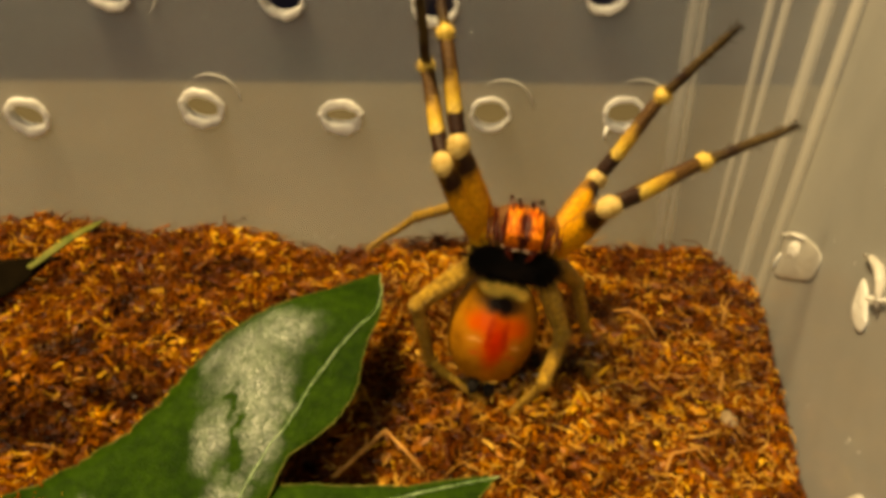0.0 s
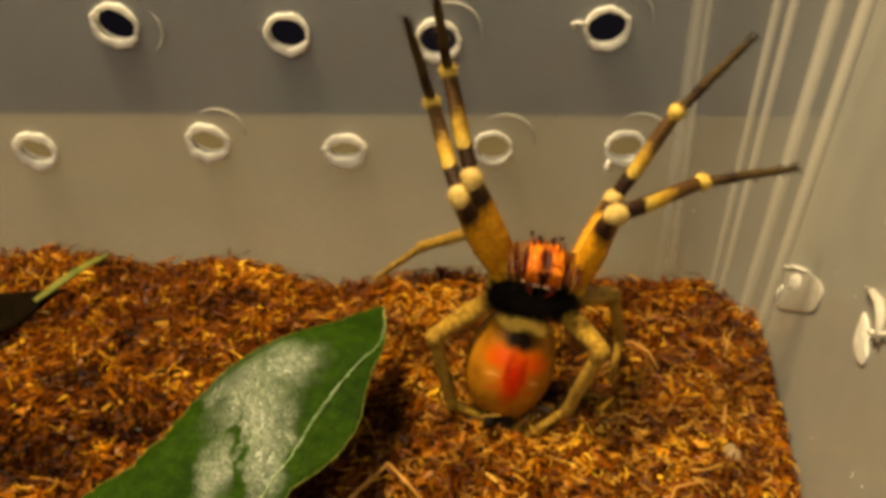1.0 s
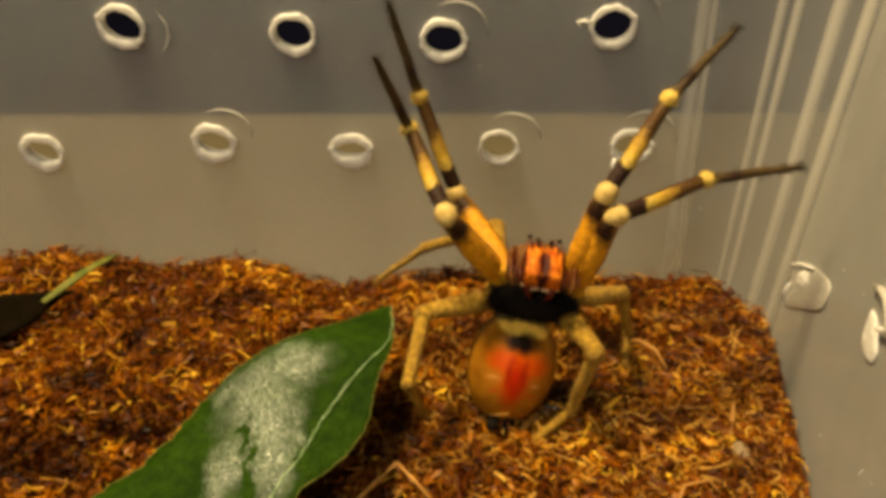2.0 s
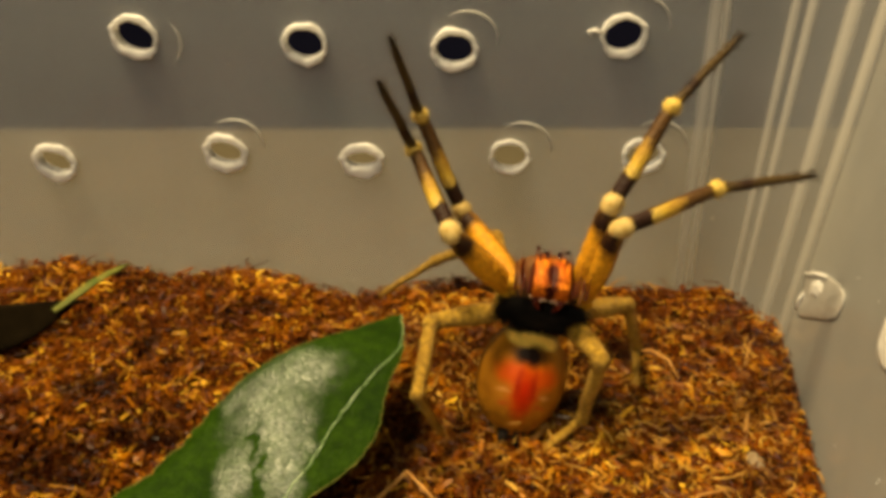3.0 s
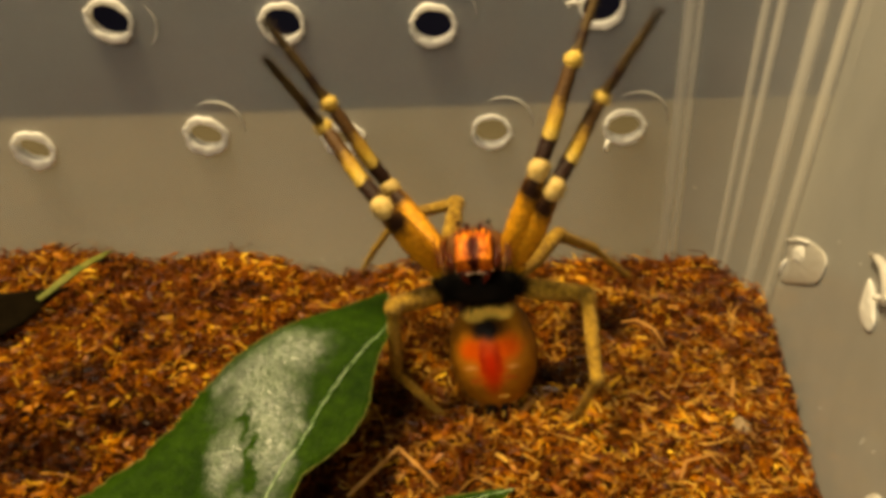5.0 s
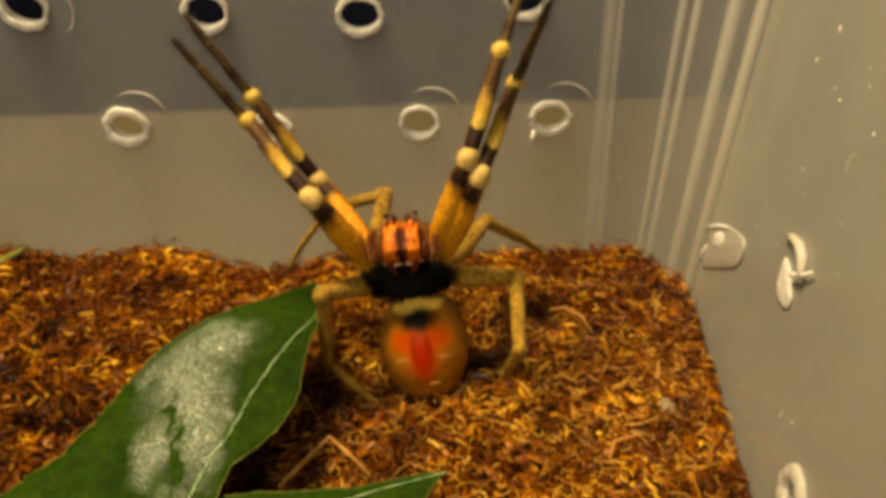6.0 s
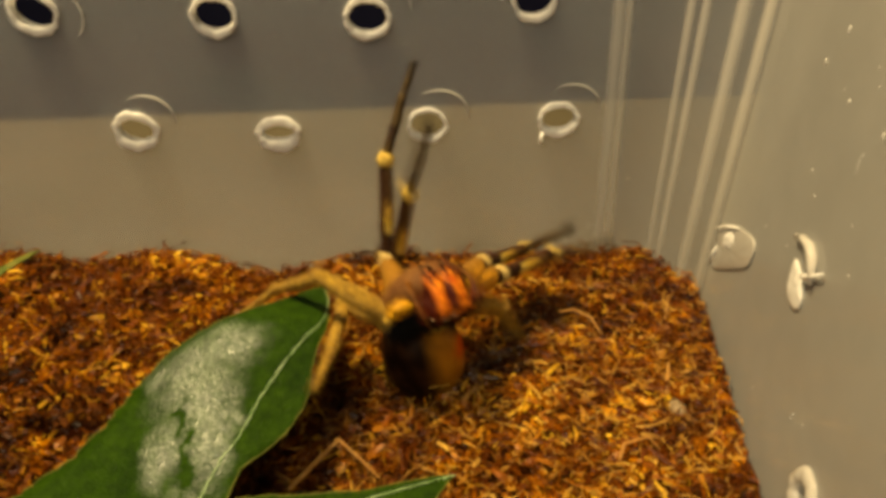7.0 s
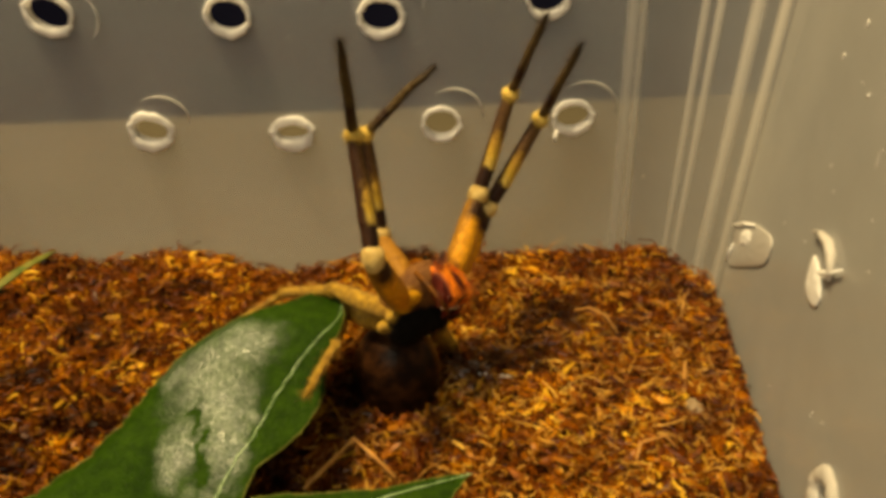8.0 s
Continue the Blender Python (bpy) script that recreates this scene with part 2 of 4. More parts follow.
LEAF = leaf_material()
# near-black colour holds the shade below the small leaf
LEAF_SHADE = plain("leaf_underside_in_shade", (0.005, 0.0035, 0.0015), (0.010, 0.007, 0.003), 1.0, 200, Specular_IOR_Level=0.03)
LEAF_EDGE = plain("olive_leaf_edge", (0.06, 0.09, 0.010), (0.17, 0.16, 0.03), 0.6, 300)
LEAF_VEIN = plain("pale_leaf_vein", (0.20, 0.36, 0.13), (0.56, 0.74, 0.48), 0.5, 500)
TWIG = plain("dry_straw", (0.3, 0.14, 0.03), (0.5, 0.27, 0.07), 0.5, 500)
BLACK_FUR = plain("black_velvet_fur", (0.004, 0.0035, 0.003), (0.012, 0.009, 0.007), 0.75, 900, 0.8, 0.0004)
JAW_GLINT = plain("pale_jaw_glint", (0.45, 0.24, 0.10), (0.80, 0.66, 0.50), 0.4, 1500, 0.6)
FANG = plain("dark_red_fang", (0.04, 0.006, 0.003), (0.12, 0.014, 0.005), 0.3, 600)
TAN_SKIN = plain("tan_hairy_skin", (0.09, 0.035, 0.010), (0.20, 0.09, 0.022), 0.65, 700, 0.6)


def banded(name, length, radius, stops, back=None, rough=0.55):
    """Hairy leg skin whose colour changes along the segment; its outer side is darker."""
    m, nodes, links, bsdf, _ = material(name)
    coords = nodes.new("ShaderNodeTexCoord").outputs["Object"]
    axis = nodes.new("ShaderNodeSeparateXYZ")
    links.new(coords, axis.inputs[0])
    wobble = add(nodes, "ShaderNodeMath")
    wobble.operation = "MULTIPLY_ADD"
    links.new(spot_noise(nodes, links, 620, 2, coords), wobble.inputs[0])
    wobble.inputs[1].default_value = 0.0036
    links.new(axis.outputs["Z"], wobble.inputs[2])
    along = nodes.new("ShaderNodeMapRange")
    links.new(wobble.outputs[0], along.inputs["Value"])
    along.inputs["From Min"].default_value, along.inputs["From Max"].default_value = 0.0018, length + 0.0018
    band = ramp(nodes, links, along.outputs[0], stops)
    if back:
        facing = nodes.new("ShaderNodeVectorMath")
        facing.operation = "DOT_PRODUCT"
        links.new(coords, facing.inputs[0])
        facing.inputs[1].default_value = (0.53 / radius, -0.85 / radius, 0)
        ragged = add(nodes, "ShaderNodeMath")
        ragged.operation = "MULTIPLY_ADD"
        links.new(spot_noise(nodes, links, 700, 3, coords), ragged.inputs[0])
        ragged.inputs[1].default_value = 1.4
        links.new(facing.outputs["Value"], ragged.inputs[2])
        outer = nodes.new("ShaderNodeMapRange")
        outer.interpolation_type = "SMOOTHSTEP"
        links.new(ragged.outputs[0], outer.inputs["Value"])
        for key, value in (("From Min", 0.55), ("From Max", 1.45), ("To Min", 1.0), ("To Max", 0.0)):
            outer.inputs[key].default_value = value
        band = mix(nodes, links, outer.outputs[0], band, back)
    fleck = ramp(nodes, links, spot_noise(nodes, links, 1000, 3, coords), [(0.34, (0.42, 0.34, 0.26)), (0.62, (1, 1, 1))])
    links.new(mix(nodes, links, 0.55, band, fleck, "MULTIPLY"), bsdf.inputs["Base Color"])
    bumped(nodes, links, bsdf, spot_noise(nodes, links, 2200, 2, coords), 0.7, 0.0004)
    bsdf.inputs["Roughness"].default_value = rough
    bsdf.inputs["Specular IOR Level"].default_value = 0.25
    return m


YELLOW_C, DARK_C, BROWN_C, GREY_C = (0.58, 0.39, 0.042), (0.022, 0.006, 0.002), (0.090, 0.044, 0.010), (0.078, 0.050, 0.015)
FRONT_SKIN = {
    "femur": banded("femur_skin", 0.0155, 0.0019, [(0.0, (0.68, 0.31, 0.010)), (0.68, (0.70, 0.33, 0.010)), (0.80, DARK_C), (1.0, DARK_C)], (0.30, 0.145, 0.012)),
    "tibia": banded("tibia_skin", 0.0180, 0.00118, [(0.0, DARK_C), (0.29, DARK_C), (0.34, (0.62, 0.45, 0.09)), (0.42, YELLOW_C), (0.56, (0.46, 0.28, 0.035)), (0.66, BROWN_C), (0.9, BROWN_C), (0.97, YELLOW_C), (1.0, YELLOW_C)], (0.040, 0.014, 0.004)),
    "metatarsus": banded("metatarsus_skin", 0.0110, 0.0008, [(0.0, YELLOW_C), (0.05, YELLOW_C), (0.12, GREY_C), (0.45, DARK_C), (0.6, GREY_C), (1.0, GREY_C)]),
    "tarsus": banded("tarsus_skin", 0.0055, 0.0006, [(0.0, GREY_C), (1.0, (0.02, 0.014, 0.008))]),
}
REAR_SKIN = plain("khaki_leg_skin", (0.19, 0.095, 0.010), (0.64, 0.40, 0.045), 0.4, 950, 1.0, 0.0004, Specular_IOR_Level=0.4)
FRONT_HIP = plain("golden_hip_skin", (0.4, 0.19, 0.008), (0.62, 0.32, 0.012), 0.5, 400, 0.5)
CREAM = plain("cream_knee_skin", (0.44, 0.30, 0.085), (0.62, 0.48, 0.19), 0.6, 900, 0.5)
YELLOW = plain("yellow_joint_skin", (0.50, 0.34, 0.06), (0.70, 0.52, 0.13), 0.5, 700, 0.4)
EYE = plain("glossy_black_eye", (0.004, 0.003, 0.003), (0.006, 0.005, 0.004), 0.08, 300, 0.0, Specular_IOR_Level=0.6)


PALP = plain("striped_palp_skin", (0.020, 0.006, 0.002), (0.20, 0.075, 0.008), 0.5, 500, 0.5)


def abdomen_material():
    m, nodes, links, bsdf, _ = material("abdomen_skin")
    coords = nodes.new("ShaderNodeTexCoord").outputs["Object"]
    warp = nodes.new("ShaderNodeVectorMath")
    warp.operation = "MULTIPLY_ADD"
    jitter = add(nodes, "ShaderNodeTexNoise", Scale=420.0, Detail=3.0)
    links.new(coords, jitter.inputs["Vector"])
    links.new(jitter.outputs["Color"], warp.inputs[0])
    warp.inputs[1].default_value = (0.0016, 0.0016, 0)
    links.new(coords, warp.inputs[2])
    at = warp.outputs[0]
    k = 0.0008                                  # half of the mean warp
    color = ramp(nodes, links, spot_noise(nodes, links, 300, 4, coords), [(0.3, (0.20, 0.078, 0.005)), (0.7, (0.37, 0.155, 0.009))])
    for center, radii, inner, outer, paint in (
            ((0, 0.0002), (0.0066, 0.0070), 0.4, 1.1, (0.40, 0.15, 0.012)),
            ((0, 0.0022), (0.0060, 0.0030), 0.3, 1.15, (0.52, 0.13, 0.004)),
            ((-0.0028, 0.0018), (0.0028, 0.0024), 0.2, 1.15, (0.55, 0.075, 0.002)),
            ((0.0028, 0.0018), (0.0028, 0.0024), 0.2, 1.15, (0.55, 0.075, 0.002)),
            ((0, -0.0014), (0.0032, 0.0040), 0.2, 1.15, (0.50, 0.060, 0.002)),
            ((0, -0.0008), (0.0022, 0.0062), 0.0, 1.25, (0.42, 0.018, 0.001)),
            ((-0.0012, 0.0004), (0.0008, 0.0030), 0.0, 1.3, (0.30, 0.018, 0.002)),
            ((0.0012, 0.0004), (0.0008, 0.0030), 0.0, 1.3, (0.30, 0.018, 0.002)),
            ((-0.0034, -0.0012), (0.0013, 0.0005), 0.0, 1.3, (0.58, 0.26, 0.06)),
            ((0.0034, -0.0012), (0.0013, 0.0005), 0.0, 1.3, (0.58, 0.26, 0.06)),
            ((-0.0030, -0.0032), (0.0012, 0.0005), 0.3, 1.2, (0.40, 0.09, 0.01)),
            ((0.0030, -0.0032), (0.0012, 0.0005), 0.3, 1.2, (0.40, 0.09, 0.01)),
            ((0, 0.0075), (0.0048, 0.0017), 0.7, 1.08, (0.98, 0.63, 0.11)),
            ((0.0003, 0.0052), (0.0040, 0.0023), 0.35, 1.2, (0.005, 0.003, 0.003))):
        color = mix(nodes, links, ellipse(nodes, links, at, (center[0] + k, center[1] + k), radii, inner, outer), color, paint)
    # the back of the abdomen is dark brown
    axis = nodes.new("ShaderNodeSeparateXYZ")
    links.new(coords, axis.inputs[0])
    top = nodes.new("ShaderNodeMapRange")
    links.new(axis.outputs["Z"], top.inputs["Value"])
    top.inputs["From Min"].default_value, top.inputs["From Max"].default_value = -0.0022, 0.0008
    color = mix(nodes, links, top.outputs[0], color, ramp(nodes, links, spot_noise(nodes, links, 420, 5, coords), [(0.42, (0.007, 0.003, 0.0015)), (0.72, (0.042, 0.016, 0.005))]))
    links.new(color, bsdf.inputs["Base Color"])
    bumped(nodes, links, bsdf, spot_noise(nodes, links, 1500, 3, coords), 0.5, 0.0003)
    bsdf.inputs["Roughness"].default_value = 0.35
    bsdf.inputs["Specular IOR Level"].default_value = 0.08
    return m


def cheek_material():
    """Orange hair with dark upright stripes."""
    m, nodes, links, bsdf, _ = material("cheek_fur")
    coords = nodes.new("ShaderNodeTexCoord").outputs["Object"]
    color = ramp(nodes, links, spot_noise(nodes, links, 700, 4, coords), [(0.3, (0.55, 0.10, 0.008)), (0.7, (0.88, 0.30, 0.015))])
    turn = nodes.new("ShaderNodeSeparateXYZ")
    links.new(coords, turn.inputs[0])
    back = nodes.new("ShaderNodeCombineXYZ")
    links.new(turn.outputs["X"], back.inputs["X"])
    links.new(turn.outputs["Z"], back.inputs["Y"])
    at = back.outputs[0]
    for center, radii in (((0, -0.0030), (0.0011, 0.0030)), ((-0.0032, -0.003), (0.0005, 0.006)), ((0.0032, -0.003), (0.0005, 0.006)), ((-0.0011, 0.0012), (0.0003, 0.0014)), ((0.0011, 0.0012), (0.0003, 0.0014)), ((-0.0021, 0.0006), (0.0003, 0.0018)), ((0.0021, 0.0006), (0.0003, 0.0018))):
        color = mix(nodes, links, ellipse(nodes, links, at, center, radii, 0.5, 1.2), color, (0.06, 0.008, 0.005))
    # a dark keyhole between the jaws and a dark line down each side, on the face
    for center, radii in (((0, 0.0134), (0.0012, 0.0010)), ((0, 0.0124), (0.0007, 0.0013))):
        color = mix(nodes, links, ellipse(nodes, links, coords, center, radii, 0.5, 1.2), color, (0.06, 0.008, 0.005))
    # upright strands of darker hair
    strands = nodes.new("ShaderNodeVectorMath")
    strands.operation = "MULTIPLY"
    links.new(coords, strands.inputs[0])
    strands.inputs[1].default_value = (1, 1, 0.12)
    color = mix(nodes, links, 0.8, color, ramp(nodes, links, spot_noise(nodes, links, 2400, 3, strands.outputs[0]), [(0.38, (0.35, 0.16, 0.12)), (0.6, (1, 1, 1))]), "MULTIPLY")
    links.new(color, bsdf.inputs["Base Color"])
    bumped(nodes, links, bsdf, spot_noise(nodes, links, 1800, 2, coords), 0.7, 0.0003)
    bsdf.inputs["Roughness"].default_value = 0.5
    bsdf.inputs["Specular IOR Level"].default_value = 0.15
    return m


ABDOMEN = abdomen_material()
CHEEK = cheek_material()
# ---- mesh helpers ----
def mesh_of(name, bm, *materials, smooth=True):
    data = bpy.data.meshes.new(name)
    bm.normal_update()
    bm.to_mesh(data)
    bm.free()
    for m in materials:
        data.materials.append(m)
    for p in data.polygons:
        p.use_smooth = smooth
    return data


def part(name, bm, mat, parent=None, label="", smooth=True):
    ob = new(name, mesh_of(name, bm, *(mat if isinstance(mat, (list, tuple)) else [mat]), smooth=smooth))
    ob.parent = parent
    return tagged(ob, label)


def loft(bm, rings, close=True, caps=True, index=0):
    """Skin over rings of points."""
    rows = [[bm.verts.new(p) for p in ring] for ring in rings]
    n = len(rows[0])
    for a, b in zip(rows, rows[1:]):
        for i in range(n if close else n - 1):
            f = bm.faces.new((a[i], a[(i + 1) % n], b[(i + 1) % n], b[i]))
            f.material_index = index
    if caps and close:
        for ring in (list(reversed(rows[0])), rows[-1]):
            bm.faces.new(ring).material_index = index
    return rows


def tube(bm, path, radii, sides=6, index=0):
    """A round rod along a path."""
    path = [Vector(p) for p in path]
    rings = []
    for i, p in enumerate(path):
        way = (path[min(i + 1, len(path) - 1)] - path[max(i - 1, 0)]).normalized()
        side = way.orthogonal().normalized() if i == 0 else (side - way * side.dot(way)).normalized()
        up = way.cross(side)
        rings.append([p + radii[i] * (math.cos(a) * side + math.sin(a) * up) for a in (k * math.tau / sides for k in range(sides))])
    loft(bm, rings, index=index)


def box_bm(x0, x1, y0, y1, z0, z1):
    bm = bmesh.new()
    loft(bm, [[(x0, y0, z), (x1, y0, z), (x1, y1, z), (x0, y1, z)] for z in (z0, z1)])
    return bm


# ---- room and table ----
TABLE_Z = -0.036
bm = bmesh.new()
# the far edge is rounded over
ROUND = 0.012
profile_yz = [(-0.9, TABLE_Z - 0.03), (-0.9, TABLE_Z)] + [(-ROUND + 0.002 + ROUND * math.sin(a), TABLE_Z - ROUND + ROUND * math.cos(a)) for a in (radians(9 * i) for i in range(11))] + [(0.002, TABLE_Z - 0.03)]
loft(bm, [[(x, y, z) for y, z in profile_yz] for x in (-0.9, 0.9)])
bmesh.ops.recalc_face_normals(bm, faces=bm.faces[:])
table = tagged(part("table", bm, TABLE, smooth=False), "tan table top that the clear box stands on", "table", kind="structure")
for x, y in ((-0.84, -0.84), (0.84, -0.84), (-0.84, -0.06), (0.84, -0.06)):
    part("table_leg", box_bm(x - 0.03, x + 0.03, y - 0.03, y + 0.03, -0.8, TABLE_Z - 0.0302), TABLE, table, smooth=False)
table.location.y, table.rotation_euler.z = 0.244, radians(3.5)
tagged(part("wall_north", box_bm(-1.6, 1.6, 1.3, 1.36, -0.8, 1.6), DARK_WALL, smooth=False), "room wall behind the table, coloured near black as if unlit", "wall", kind="structure")
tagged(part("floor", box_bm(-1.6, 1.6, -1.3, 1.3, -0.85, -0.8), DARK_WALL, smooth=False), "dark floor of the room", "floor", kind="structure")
tagged(part("wall_south", box_bm(-1.6, 1.6, -1.36, -1.3, -0.8, 1.6), ROOM, smooth=False), "plain beige wall of the room", "wall", kind="structure")
tagged(part("wall_west", box_bm(-1.66, -1.6, -1.3, 1.3, -0.8, 1.6), ROOM, smooth=False), "plain beige wall of the room", "wall", kind="structure")
tagged(part("wall_east", box_bm(1.6, 1.66, -1.3, 1.3, -0.8, 1.6), ROOM, smooth=False), "plain beige wall of the room", "wall", kind="structure")
tagged(part("ceiling", box_bm(-1.66, 1.66, -1.36, 1.36, 1.6, 1.65), ROOM, smooth=False), "plain beige ceiling of the room", "ceiling", kind="structure")

# ---- the clear box ----
BACK, THICK, BOTTOM, RIM = 0.046, 0.0012, -0.033, 0.072
FLARE = 0.09                                # how far the side walls lean out with height
CORNER = 0.017


def right_wall(y, z):
    return 0.0535 + 0.105 * (y - 0.031) + FLARE * z


# x, z, half width and half height of the opening, its lean in degrees
HOLES = [(-0.0966, 0.0269, 0.0036, 0.0022, 16), (-0.0596, 0.0299, 0.0035, 0.0023, 10), (-0.0313, 0.0290, 0.0033, 0.0016, -3),
         (-0.0014, 0.0304, 0.0034, 0.0027, 0), (0.0248, 0.0313, 0.0034, 0.0024, -5),
         (-0.0745, 0.0537, 0.0040, 0.0028, 20), (-0.0411, 0.0527, 0.0037, 0.0028, 4), (-0.0124, 0.0520, 0.0037, 0.0028, 0), (0.0190, 0.0550, 0.0036, 0.0029, -14)]
SIDE_HOLES = [(0.0160, 0.0190, 0.0011, 0.0011, 0), (-0.0150, 0.0312, 0.0010, 0.0011, 0), (-0.0362, 0.0105, 0.0022, 0.0018, 0)]
box = tagged(new("terrarium_box"), "clear milky plastic box with melted air holes", "plastic box")


def on_ellipse(hole, a, grow=1.0, out=0.0):
    u, v, w, h, lean = hole
    c, s, k = math.cos(a), math.sin(a), radians(-lean)
    x, z = (w * grow + out) * c, (h * grow + out) * s
    return u + x * math.cos(k) - z * math.sin(k), v + x * math.sin(k) + z * math.cos(k)


def wall_sheet(left, right, holes, to_world, depth):
    """A sheet of that depth with holes through it, in the plane (u, v); its two upright ends stay open."""
    bm = bmesh.new()
    edges = []
    vs = [bm.verts.new((u, v, 0)) for u, v in ((left, BOTTOM), (right, BOTTOM), (right, RIM), (left, RIM))]
    edges += [bm.edges.new((vs[i], vs[(i + 1) % 4])) for i in range(4)]
    for hole in holes:
        ring = [bm.verts.new((*on_ellipse(hole, k * math.tau / 32, 1.02), 0)) for k in range(32)]
        edges += [bm.edges.new((ring[i], ring[(i + 1) % 32])) for i in range(32)]
    bmesh.ops.triangle_fill(bm, edges=edges, use_beauty=True, use_dissolve=False)
    made = bmesh.ops.extrude_face_region(bm, geom=bm.faces[:])
    for v in made["geom"]:
        if isinstance(v, bmesh.types.BMVert):
            v.co.z = depth
    ends = [f for f in bm.faces if all(abs(v.co.x - left) < 1e-7 for v in f.verts) or all(abs(v.co.x - right) < 1e-7 for v in f.verts)]
    bmesh.ops.delete(bm, geom=ends, context="FACES_ONLY")
    for v in bm.verts:
        v.co = to_world(*v.co)
    bmesh.ops.recalc_face_normals(bm, faces=bm.faces[:])
    return bm


def corner_point(a, z, out):
    """A point of the rounded upright corner; a runs from 0 at the back wall to 1 at the side wall."""
    turn = a * math.pi / 2
    x0, x1 = right_wall(BACK, 0) - CORNER, right_wall(BACK - CORNER, z)
    return Vector((x0 + (x1 - x0 + out) * math.sin(turn), BACK - CORNER + (CORNER + out) * math.cos(turn), z))


def on_back(u, v, w):
    return Vector((u, BACK + w, v))


def on_side(u, v, w):
    return Vector((right_wall(u, v) + w, u, v))


back_wall = part("back_wall", wall_sheet(-0.15, right_wall(BACK, 0) - CORNER, HOLES, on_back, THICK), PLASTIC, box, smooth=False)
part("side_wall", wall_sheet(-0.14, BACK - CORNER, SIDE_HOLES, on_side, THICK), PLASTIC_SIDE, box, smooth=False)
part("side_wall", wall_sheet(-0.14, BACK, [], lambda u, v, w: Vector((-0.15 - w - FLARE * v, u, v)), THICK), PLASTIC, box, smooth=False)
part("front_wall", wall_sheet(-0.15, 0.036, [], lambda u, v, w: Vector((u, -0.14 - w, v)), THICK), PLASTIC, box, smooth=False)
part("bottom", box_bm(-0.15, 0.050, -0.14, BACK, BOTTOM - 0.0015, BOTTOM - 0.0003), PLASTIC, box, smooth=False)
bm = bmesh.new()
zs = [BOTTOM + (RIM - BOTTOM) * i / 12 for i in range(13)]
for out in (0, THICK):
    loft(bm, [[corner_point(k / 32, z, out) for k in range(33)] for z in zs], close=False)
part("corner", bm, PLASTIC_THIN, box)
back_wall.visible_shadow = False

# upright milky strips in place of the corner's reflections: place along the turn, half width
for a, half in ((-0.110, 0.075), (-0.040, 0.034), (0.330, 0.044), (0.420, 0.046), (0.665, 0.080), (0.905, 0.105)):
    bm = bmesh.new()
    uv = bm.loops.layers.uv.new("across")
    rings = []
    for z in zs:
        ring = []
        for k in range(9):
            f = k / 8 * 2 - 1
            turn = a + f * half
            p = corner_point(min(1.0, max(0, turn)), z, -0.00034 * (1 - f * f) - 0.00004)
            if turn < 0:
                p.x += turn * CORNER * 1.57
            elif turn > 1:
                p.y -= (turn - 1) * CORNER * 1.57
            ring.append(p)
        rings.append(ring)
    grid = loft(bm, rings, close=False)
    where = {v: (k / 8, j / 12) for j, ring in enumerate(grid) for k, v in enumerate(ring)}
    for f in bm.faces:
        for loop in f.loops:
            loop[uv].uv = where[loop.vert]
    part("corner_streak", bm, PLASTIC_STREAK, box, "pale upright rib of thicker plastic")


def melted_ring(hole, to_world, seed, lip, rise=0.00042, lump=1.0):
    """The wide lip of plastic that a hot tip pushed up round a hole."""
    rng = random.Random(seed)
    ph = [rng.uniform(0, 6.28) for _ in range(4)]
    bm = bmesh.new()
    n, rings = 40, []
    for i in range(n):
        a = i * math.tau / n
        # the outer edge is rounder than the opening
        wide = lip * (1 + lump * (0.10 * math.sin(3 * a + ph[0]) + 0.09 * math.sin(7 * a + ph[1]) + 0.07 * math.sin(13 * a + ph[3])) + (0.25 if math.sin(a) < -0.7 else 0)) + (hole[2] - hole[3]) * 0.55 * math.sin(a) ** 2
        high = rise * (1 + lump * (0.3 * math.sin(2 * a + ph[2]) + 0.25 * math.sin(9 * a + ph[3])))
        ring = []
        for k in range(9):
            b = math.pi * k / 8
            f = 0.5 - 0.5 * math.cos(b)
            ring.append(to_world(*on_ellipse(hole, a, 0.97 + 0.025 * math.sin(5 * a + ph[2]) + 0.02 * math.sin(11 * a + ph[1]), wide * f), -0.0001 - high * math.sin(b) ** 0.7))
        ring.append(to_world(*on_ellipse(hole, a, 0.98, 0.0), THICK * 1.3))
        rings.append(ring)
    loft(bm, rings + [rings[0]], close=False)
    bmesh.ops.remove_doubles(bm, verts=bm.verts[:], dist=1e-6)
    bmesh.ops.recalc_face_normals(bm, faces=bm.faces[:])
    return bm


def ghost_arc(u, v, radius, start, end, to_world):
    """A thin raised arc in place of a hole rim's reflection."""
    bm = bmesh.new()
    n = 18
    pts = [to_world(u + radius * math.cos(a), v + radius * 0.9 * math.sin(a), -0.00005) for a in (radians(start + (end - start) * i / n) for i in range(n + 1))]
    tube(bm, pts, [0.00004 + 0.00026 * math.sin(math.pi * i / n) for i in range(n + 1)], 6)
    return bm


